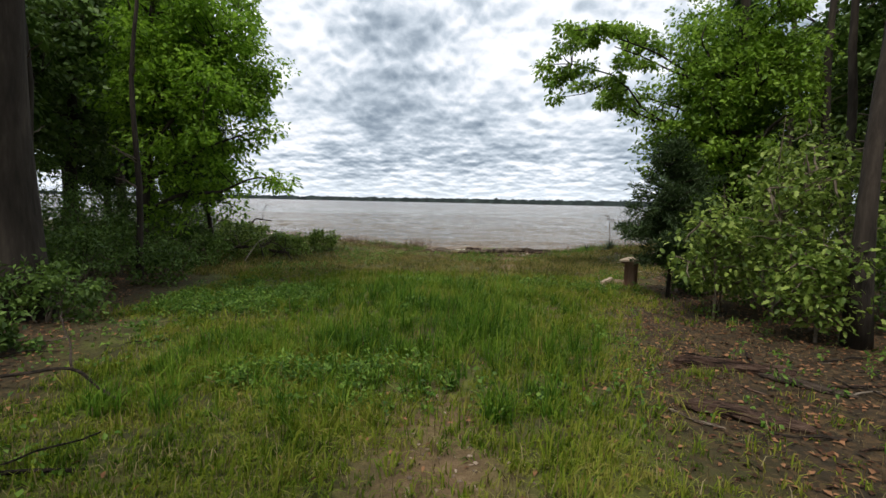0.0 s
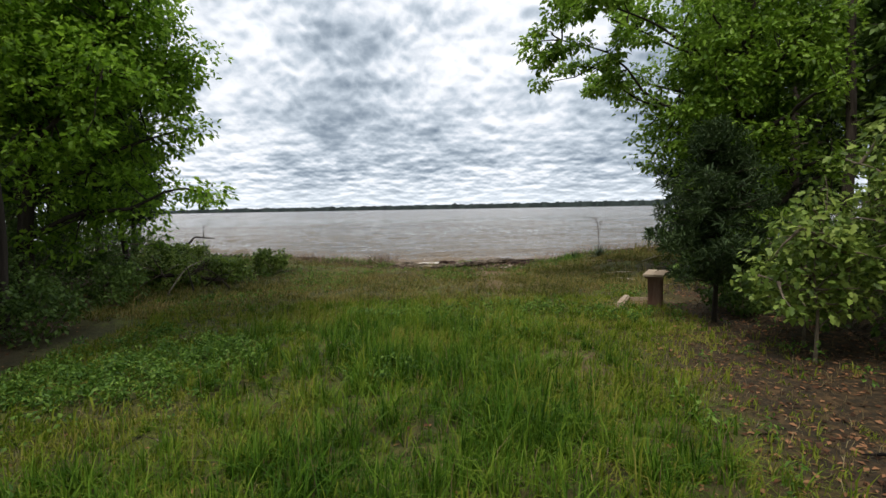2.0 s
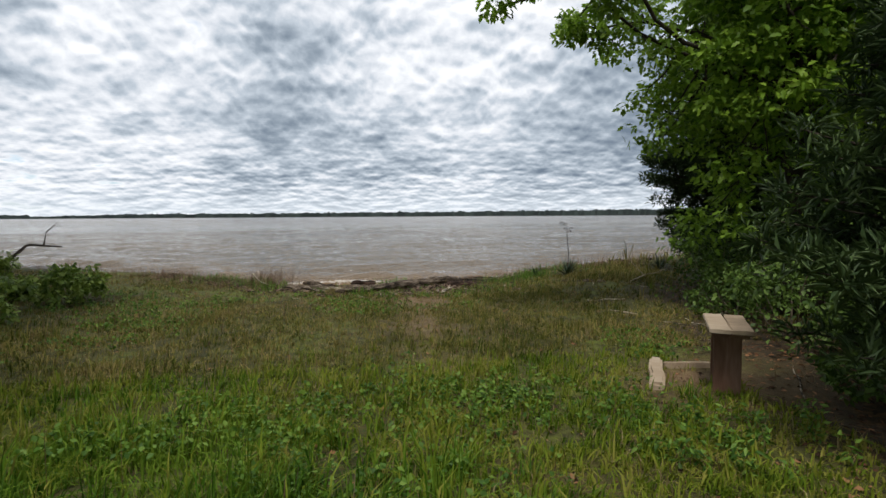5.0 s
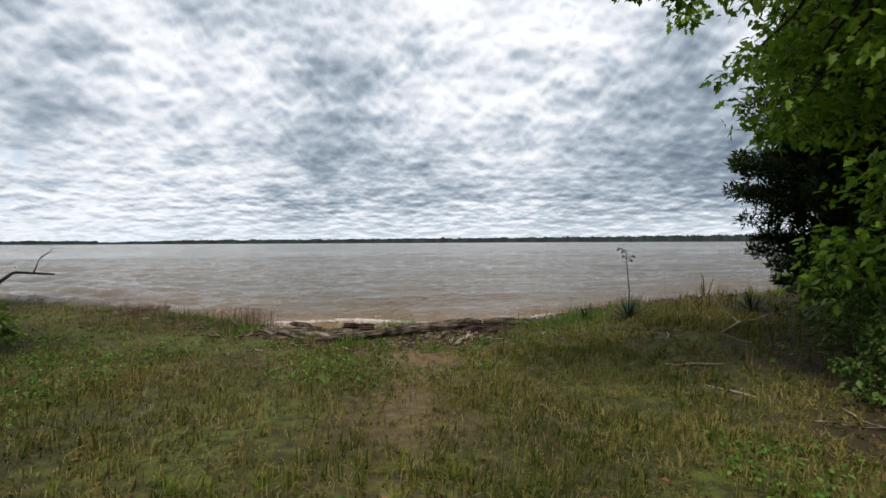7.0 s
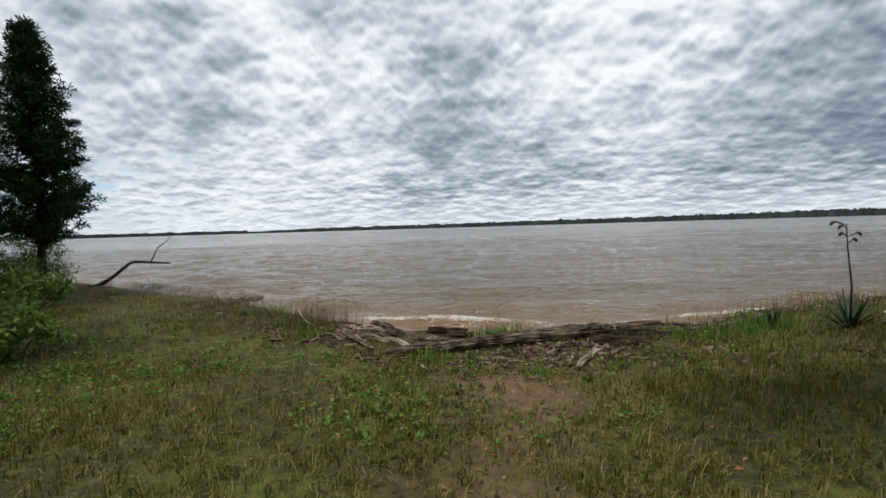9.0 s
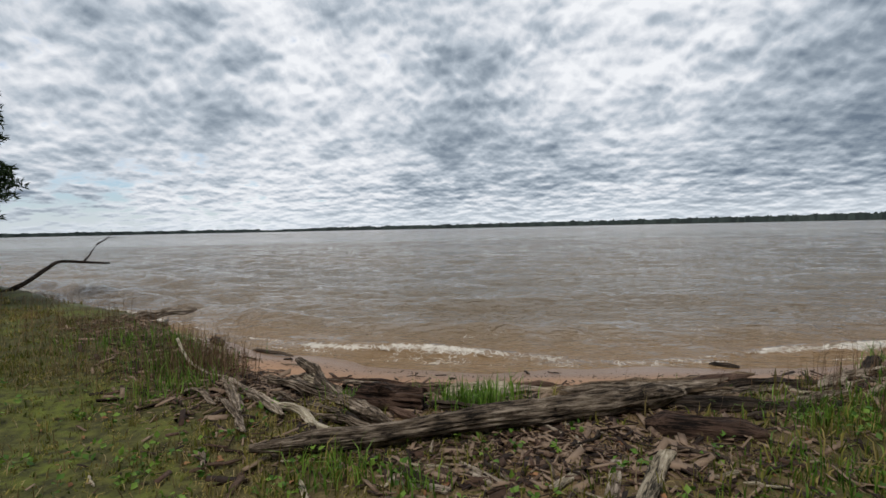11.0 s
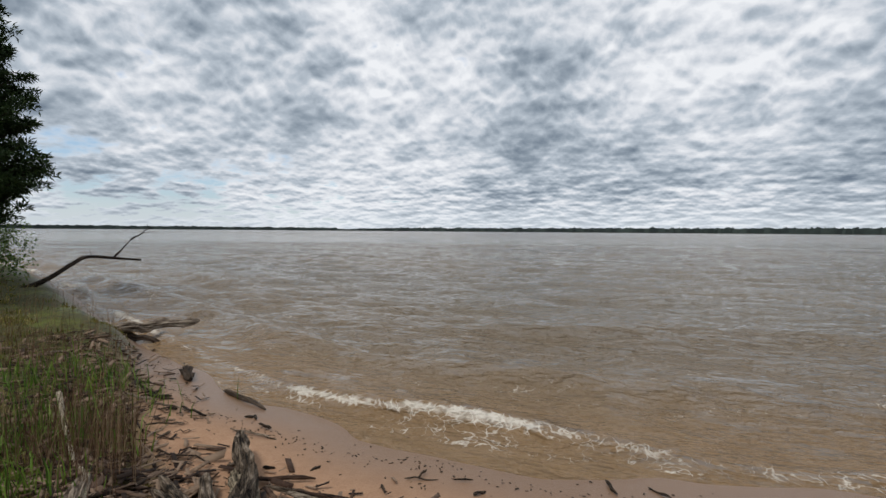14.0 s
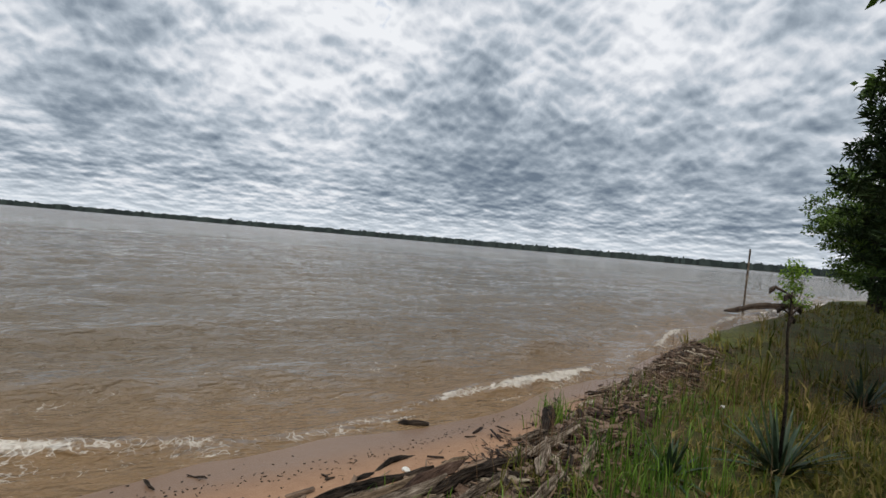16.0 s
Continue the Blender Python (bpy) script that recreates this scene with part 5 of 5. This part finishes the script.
def blades(rs, x, y, L, w, lean=0.5, tilt=(0, 0), per=1):
    n = len(x)
    z = height(x, y) - 0.012
    a = rs.uniform(0, 6.283, n)
    b = np.repeat(rs.uniform(0, 6.283, n // per + 1), per)[:n] + rs.normal(0, 0.9, n)
    k = np.abs(rs.normal(0, lean, n))
    dx, dy = np.cos(b) * k + tilt[0], np.sin(b) * k + tilt[1]
    s = L / np.sqrt(1 + 0.6 * k ** 2)
    sx, sy = np.cos(a) * w / 2, np.sin(a) * w / 2
    p0 = np.stack([x, y, z], 1)
    mid = p0 + np.stack([dx * s * 0.30, dy * s * 0.30, s * 0.62], 1)
    tip = p0 + np.stack([dx * s * 1.05, dy * s * 1.05, s * np.maximum(0.15, 1 - 0.42 * k)], 1)
    side = np.stack([sx, sy, 0 * sx], 1)
    v = np.stack([p0 - side, p0 + side, mid + side * 0.75, mid - side * 0.75, tip], 1).reshape(-1, 3)
    f = (np.arange(n) * 5)[:, None, None] + np.array([(0, 1, 2), (0, 2, 3), (3, 2, 4)])[None]
    return v, f.reshape(-1, 3)


def scatter(rs, n, x0, x1, y0, y1, keep):
    x, y = rs.uniform(x0, x1, n), rs.uniform(y0, y1, n)
    k = rs.uniform(0, 1, n) < keep(x, y)
    return x[k], y[k]


def tufted(rs, x, y, per, spread):
    x, y = np.repeat(x, per), np.repeat(y, per)
    return x + rs.normal(0, spread, len(x)), y + rs.normal(0, spread, len(y))


def turf(x, y):
    rim = 1 - 0.93 * vsmooth(1.15, 0.6, bank_y(x) - y) * np.maximum(vsmooth(4.6, 5.6, x), vsmooth(0.2, -0.8, x)) * vsmooth(-0.2, 0.25, vnoise(x, y, 1.2, 38) + 0.35)
    thin = 1 - 0.55 * vsmooth(18.5, 20.0, y) * np.maximum(vsmooth(4.2, 5.0, x), vsmooth(0.4, -0.4, x)) * vsmooth(0.35, -0.25, vnoise(x, y, 1.0, 39))
    return thin * rim * (1 - sand_mask(x, y)) * (1 - 0.96 * dirt_mask(x, y)) * (1 - 0.84 * litter_mask(x, y)) * (0.40 + 0.60 * vsmooth(-0.45, 0.35, vnoise(x, y, 0.7, 33))) * (0.35 + 0.65 * vsmooth(-0.55, 0.1, vnoise(x, y, 3.1, 47)))


def build_grass():
    rs = np.random.RandomState(4)
    sets, dry, tall, shore = [], [], [], []
    for n, x0, x1, y0, y1, wid in ((24000, -3.6, 3.4, 0.9, 7.0, 0.008), (20000, -5.0, 4.6, 7.0, 13.0, 0.010), (22000, -3.5, 5.5, 13.0, 21.5, 0.0085), (9000, -8.0, -3.5, 12.0, 24.5, 0.012), (9000, 5.0, 9.5, 13, 23.5, 0.012), (5000, -16, -6, 12, 31, 0.016), (8000, 8.5, 36, 14, 33, 0.022), (2500, -8, 8, -6, 0.9, 0.01)):
        x, y = scatter(rs, n, x0, x1, y0, y1, turf)
        big = np.repeat(rs.gamma(2.2, 0.45, len(x)), 6)
        x, y = tufted(rs, x, y, 6, 0.028)
        t = tall_mask(x, y)
        L = (0.045 + 0.06 * big + t * (0.05 + 0.105 * big) * rs.uniform(0.5, 1.1, len(x))) * (1 + 0.35 * vnoise(x, y, 1.7, 34)) * (1 + 0.9 * vsmooth(0.012, 0.02, wid))
        L = L * (1 - 0.45 * vsmooth(15.5, 18.0, y) * vsmooth(1.0, 0.0, x))
        w = wid * rs.uniform(0.8, 1.7, len(x))
        lush = np.repeat(rs.uniform(0, 1, len(x) // 6), 6) < vsmooth(19.5, 13, y) * vsmooth(0.12, 0.75, t + 0.3 * vnoise(x, y, 0.9, 37)) * 0.9
        for pick, out, lean in ((~lush, sets if y0 < 12 else shore, 1.35), (lush, tall, 1.0)):
            if pick.any():
                out.append(blades(rs, x[pick], y[pick], L[pick], w[pick], lean, (0.12, 0.02), 6))
        x, y = scatter(rs, n // (4 if y0 < 12 else 2), x0, x1, y0, y1, lambda a, b: turf(a, b) * 0.8 * (1 - 0.55 * tall_mask(a, b)))
        x, y = tufted(rs, x, y, 4, 0.05)
        dry.append(blades(rs, x, y, rs.uniform(0.04, 0.16, len(x)), wid * 0.8, 0.9))
    v, f = joined(*sets)
    tagged(array_mesh("grass", v, f, GREEN), "rough green grass of uneven height", "grass", kind="stuff")
    v, f = joined(*shore)
    tagged(array_mesh("shore_grass", v, f, OLIVE), "olive half-dry turf near the shore", "grass", kind="stuff")
    v, f = joined(*tall)
    tagged(array_mesh("tall_grass", v, f, LUSH), "tall lush green grass in the clearing", "grass", kind="stuff")
    x, y = scatter(rs, 16000, -1, 4.5, 1.5, 20.3, lambda a, b: dirt_mask(a, b) * 0.5)
    dry.append(blades(rs, x, y, rs.uniform(0.04, 0.14, len(x)), 0.006, 2.2))
    # a pale fringe of dry straw, also over the leaf litter
    x, y = scatter(rs, 16000, -5, 6, 1.0, 14, lambda a, b: litter_mask(a, b) * 0.5)
    dry.append(blades(rs, x, y, rs.uniform(0.04, 0.16, len(x)), 0.005, 1.8))
    v, f = joined(*dry)
    tagged(array_mesh("dry_grass", v, f, STRAW), "dry straw-coloured grass among the green", "grass", kind="stuff")
    # tall seed stalks
    st = []
    for n, cx, cy, sx, sy, h0, h1 in ((260, -2.2, 16.3, 1.0, 1.0, 0.3, 0.6), (420, -1.6, 20.7, 1.0, 0.5, 0.15, 0.5), (420, -1.15, 20.85, 0.35, 0.25, 0.3, 0.75), (500, -3.6, 22.3, 0.9, 0.5, 0.2, 0.5), (60, -0.55, 20.6, 0.2, 0.2, 0.5, 0.9), (30, 0.45, 20.75, 0.35, 0.25, 0.4, 0.8), (240, -4.5, 22.6, 1.5, 1.0, 0.3, 0.6), (1300, 7.8, 21.0, 2.4, 0.8, 0.2, 0.6), (260, 12, 22.6, 2.6, 1.0, 0.4, 0.9), (160, -0.3, 9, 1.4, 3.0, 0.3, 0.55), (120, 0.2, 5.5, 1.2, 1.2, 0.25, 0.5), (120, 4.8, 21.0, 0.5, 0.3, 0.3, 0.6), (300, -7.5, 24.4, 1.8, 0.9, 0.3, 0.7), (300, 20, 26.0, 4, 1.0, 0.4, 0.9)):
        x, y = rs.normal(cx, sx, n), rs.normal(cy, sy, n)
        keep = sand_mask(x, y) < 0.4
        x, y = x[keep], y[keep]
        n = len(x)
        st.append(blades(rs, x, y, rs.uniform(h0, h1, n), 0.0045, 0.42, (0.12, 0)))
    v, f = joined(*st)
    tagged(array_mesh("seed_stalks", v, f, RUSSET), "thin russet seed stalks above the grass", "grass", kind="stuff")
    # lush long tufts by the bank and the wood heap
    lush = []
    for cx, cy, s, n, h in ((4.75, 20.0, 0.28, 220, 0.24), (5.6, 20.15, 0.32, 260, 0.26), (2.05, 20.25, 0.22, 200, 0.34), (1.95, 20.1, 0.16, 120, 0.30), (6.35, 21.85, 0.10, 90, 0.45), (1.25, 18.72, 0.12, 90, 0.26), (1.75, 18.62, 0.1, 60, 0.20), (0.85, 20.15, 0.12, 80, 0.22), (2.6, 18.2, 0.12, 80, 0.16), (3.5, 18.4, 0.15, 90, 0.18), (5.9, 20.3, 0.35, 300, 0.30), (4.3, 19.0, 0.25, 160, 0.2), (-1.5, 20.9, 0.3, 240, 0.32), (-0.9, 20.2, 0.25, 160, 0.28), (-2.6, 21.8, 0.5, 320, 0.3), (7.3, 20.6, 0.6, 160, 0.3), (3.9, 20.75, 0.15, 70, 0.22), (6.9, 21.0, 0.5, 150, 0.3)):
        x, y = rs.normal(cx, s, n), rs.normal(cy, s * 0.8, n)
        lush.append(blades(rs, x, y, rs.uniform(0.5, 1.1, n) * h, 0.011, 0.55))
    v, f = joined(*lush)
    tagged(array_mesh("long_grass", v, f, WEED), "lush long-bladed green grass tufts", "grass", kind="stuff")


def arching(rs, x, y, L, w, reach):
    """Long blades that rise and bow over, five joints each."""
    n = len(x)
    z = height(x, y) - 0.015
    b = rs.uniform(0, 6.283, n)
    e = np.abs(rs.normal(0, 0.45, n)) * reach
    cx, cy = np.cos(b), np.sin(b)
    sx, sy = -cy, cx
    rows = []
    for t in (0.0, 0.3, 0.55, 0.8, 1.0):
        out, rise = L * e * t * t * 1.1 + 0.04 * L * t, L * (t - 0.52 * np.minimum(e, 1.3) * t ** 2.4)
        c = np.stack([x + cx * out, y + cy * out, z + np.maximum(rise, 0.02 * t)], 1)
        h = (w * (1 - 0.88 * t ** 1.8) / 2)[:, None] * np.stack([sx, sy, 0 * sx], 1)
        rows += [c - h, c + h]
    v = np.stack(rows, 1).reshape(-1, 3)
    quad = [q for i in range(0, 8, 2) for q in ((i, i + 1, i + 3), (i, i + 3, i + 2))]
    return v, ((np.arange(n) * 10)[:, None, None] + np.array(quad)[None]).reshape(-1, 3)


def build_clumps():
    """Coarse tussocks and leafy forbs that stand over the turf of the clearing."""
    rs = np.random.RandomState(15)

    def open_turf(a, b):
        return (1 - sand_mask(a, b)) * (1 - dirt_mask(a, b)) * (1 - 0.9 * litter_mask(a, b))

    for name, mat, n, area, per, hgt, wid, reach, label in (
            ("tussock_grass", LUSH, 480, (-2.8, 2.2, 3.4, 10.5), 26, 0.30, 0.010, 1.5, "coarse arching tussocks of lush grass"),
            ("pale_tussock", GREEN, 520, (-4.2, 3.2, 1.2, 14.0), 20, 0.17, 0.007, 1.6, "pale green tussocks in the rough turf"),
            ("bank_tussock", OLIVE, 620, (-4.5, 9.5, 12.0, 22.0), 22, 0.14, 0.006, 2.0, "olive tussocks of rough grass near the bank")):
        x, y = scatter(rs, n * 2, *area, lambda a, b: open_turf(a, b) * (0.25 + 0.75 * vsmooth(-0.15, 0.4, vnoise(a, b, 1.1, 45))))
        k = np.repeat(rs.uniform(0.45, 1.15, len(x)), per)
        x, y = tufted(rs, x, y, per, 0.035)
        L = hgt * k * rs.uniform(0.5, 1.15, len(x)) * (1 + 0.6 * tall_mask(x, y))
        v, f = arching(rs, x, y, L, wid * rs.uniform(0.6, 1.4, len(x)), reach)
        tagged(array_mesh(name, v, f, mat), label, "grass", kind="stuff")
    x, y = scatter(rs, 5200, -4.6, 4.5, 4.2, 12.0, lambda a, b: open_turf(a, b) * vsmooth(0.05, 0.45, vnoise(a, b, 0.8, 46)) * (0.4 + 0.6 * vsmooth(1.5, -1.0, a)))
    x, y = x[:1500], y[:1500]
    h = rs.uniform(0.06, 0.26, len(x))
    cs = [np.stack([x + rs.normal(0, 0.015, len(x)), y + rs.normal(0, 0.015, len(x)), height(x, y) + h * q], 1) for q in (0.35, 0.65, 0.95)]
    v, f = leaf_cards(np.concatenate(cs), np.full(3 * len(x), 0.07), 8, 0.058, rs, flat=0.4, droop=0.15, aspect=0.42)
    tagged(array_mesh("forbs", v, f, WEED), "leafy broad-leaved forbs among the grass", "weeds", kind="stuff")


def flat_bits(rs, x, y, size, aspect, lift=0.012, curl=0.5, thick=False):
    n = len(x)
    z = height(x, y) + lift * rs.uniform(0.3, 1.6, n)
    a = rs.uniform(0, 6.283, n)
    L = size * (np.minimum(rs.lognormal(-0.3, 0.55, n), 2.3) if size > 0.08 else rs.uniform(0.5, 1.4, n))
    W = L * aspect * rs.uniform(0.6, 1.3, n) / 2
    ux, uy = np.cos(a), np.sin(a)
    t1, t2 = rs.normal(0, 0.3 * curl, n), rs.normal(0, 0.5 * curl, n)
    p = np.stack([x, y, z], 1)
    u = np.stack([ux, uy, t1], 1) * L[:, None] / 2
    s = np.stack([-uy, ux, t2], 1) * W[:, None]
    up = np.array([0, 0, 1.0]) * (L * 0.12)[:, None]
    if thick:
        h = np.array([0, 0, 1.0]) * (W * 0.45)[:, None]
        c = [p - u - s * 0.7, p + u - s, p + u * 1.1 + s * 0.6, p - u * 0.9 + s]
        v = np.stack(c + [q + h for q in c], 1).reshape(-1, 3)
        f = [(4, 5, 6), (4, 6, 7), (0, 1, 5), (0, 5, 4), (1, 2, 6), (1, 6, 5), (2, 3, 7), (2, 7, 6), (3, 0, 4), (3, 4, 7)]
        k = 8
    else:
        v = np.stack([p - u, p - s + up, p + u, p + s + up], 1).reshape(-1, 3)
        f = [(0, 1, 2), (0, 2, 3)]
        k = 4
    return v, ((np.arange(n) * k)[:, None, None] + np.array(f)[None]).reshape(-1, 3)


def build_litter():
    rs = np.random.RandomState(9)
    x, y = scatter(rs, 36000, -8, 9, 0.8, 19, lambda a, b: litter_mask(a, b) * (0.85 * (b < 13) + 0.25))
    x2, y2 = scatter(rs, 9000, -4, 6, 1, 20, lambda a, b: (1 - sand_mask(a, b)) * (0.25 + 0.75 * np.maximum(dirt_mask(a, b), vsmooth(0.4, 1.8, a) * vsmooth(13, 9, b))))
    v, f = flat_bits(rs, np.concatenate([x, x2]), np.concatenate([y, y2]), 0.052, 0.55)
    tagged(array_mesh("fallen_leaves", v, f, DEADLEAF), "brown fallen leaves lying under the trees", "leaf litter", kind="stuff")
    gx_, gy_ = rs.normal(2.5, 1.15, 2700), rs.normal(19.25, 0.42, 2700)
    hx, hy = rs.uniform(-1.0, 5.2, 3000), rs.normal(20.55, 0.32, 3000)
    t = rs.uniform(0, 1, 4200) ** 1.2
    rx, ry = 5.0 + 6.5 * t + rs.normal(0, 0.33, 4200), 20.75 + 2.75 * t + rs.normal(0, 0.33, 4200)
    t = rs.uniform(0, 1, 2600) ** 1.4
    lx, ly = -0.2 - 4.2 * t + rs.normal(0, 0.4, 2600), 20.1 + 3.2 * t + rs.normal(0, 0.45, 2600)
    x, y = np.concatenate([gx_, hx, rx, lx]), np.concatenate([gy_, hy, ry, ly])
    v, f = flat_bits(rs, x, y, 0.10, 0.20, 0.018, 0.7, True)
    tagged(array_mesh("wood_chips", v, f, CHIP), "splintered driftwood chips and bark fragments", "wood debris", kind="stuff")
    # thin line of dark debris left on the sand by the last high wave
    x = rs.uniform(-3.5, 8, 420)
    y = shore_y(x) - 0.62 + 0.14 * np.sin(x * 1.3) + rs.normal(0, 0.06, 420)
    x3 = rs.uniform(-2, 6, 260)
    y3 = rs.uniform(20.9, 22.2, 260)
    v, f = flat_bits(rs, np.concatenate([x, x3]), np.concatenate([y, y3]), 0.018, 0.55, 0.003, 0.3, True)
    tagged(array_mesh("wrack_line", v, f, DARKWOOD), "dark specks of debris on the sand", "wood debris", kind="stuff")
    # weeds
    x, y = scatter(rs, 12000, -5, 5.5, 1, 20, lambda a, b: turf(a, b) * vsmooth(0.0, 0.5, vnoise(a, b, 0.55, 40)))
    c = np.stack([x, y, height(x, y) + 0.05 + 0.14 * tall_mask(x, y)], 1)
    v, f = leaf_cards(c, np.full(len(x), 0.08), 7, 0.05, rs, flat=0.6, droop=0.0, aspect=0.75)
    tagged(array_mesh("weeds", v, f, WEED), "low broad-leaved weeds in the grass", "weeds", kind="stuff")
    x, y = rs.normal(0.05, 0.3, 160), rs.normal(3.0, 0.9, 160)
    x2, y2 = rs.normal(2.2, 0.6, 90), rs.normal(17.6, 0.8, 90)
    v, f = flat_bits(rs, np.concatenate([x, x2]), np.concatenate([y, y2]), 0.026, 0.7, 0.003, 0.2, True)
    tagged(array_mesh("pebbles", v, f, PEBBLE), "small pale stones on bare soil", "stones", kind="stuff")


PEBBLE = material("pebble", [(0.14, 0.10, 0.075), (0.25, 0.18, 0.13), (0.38, 0.30, 0.23)], 6, 0.85, 0.2, 60, vary=0.6)
build_grass()
build_clumps()
build_litter()
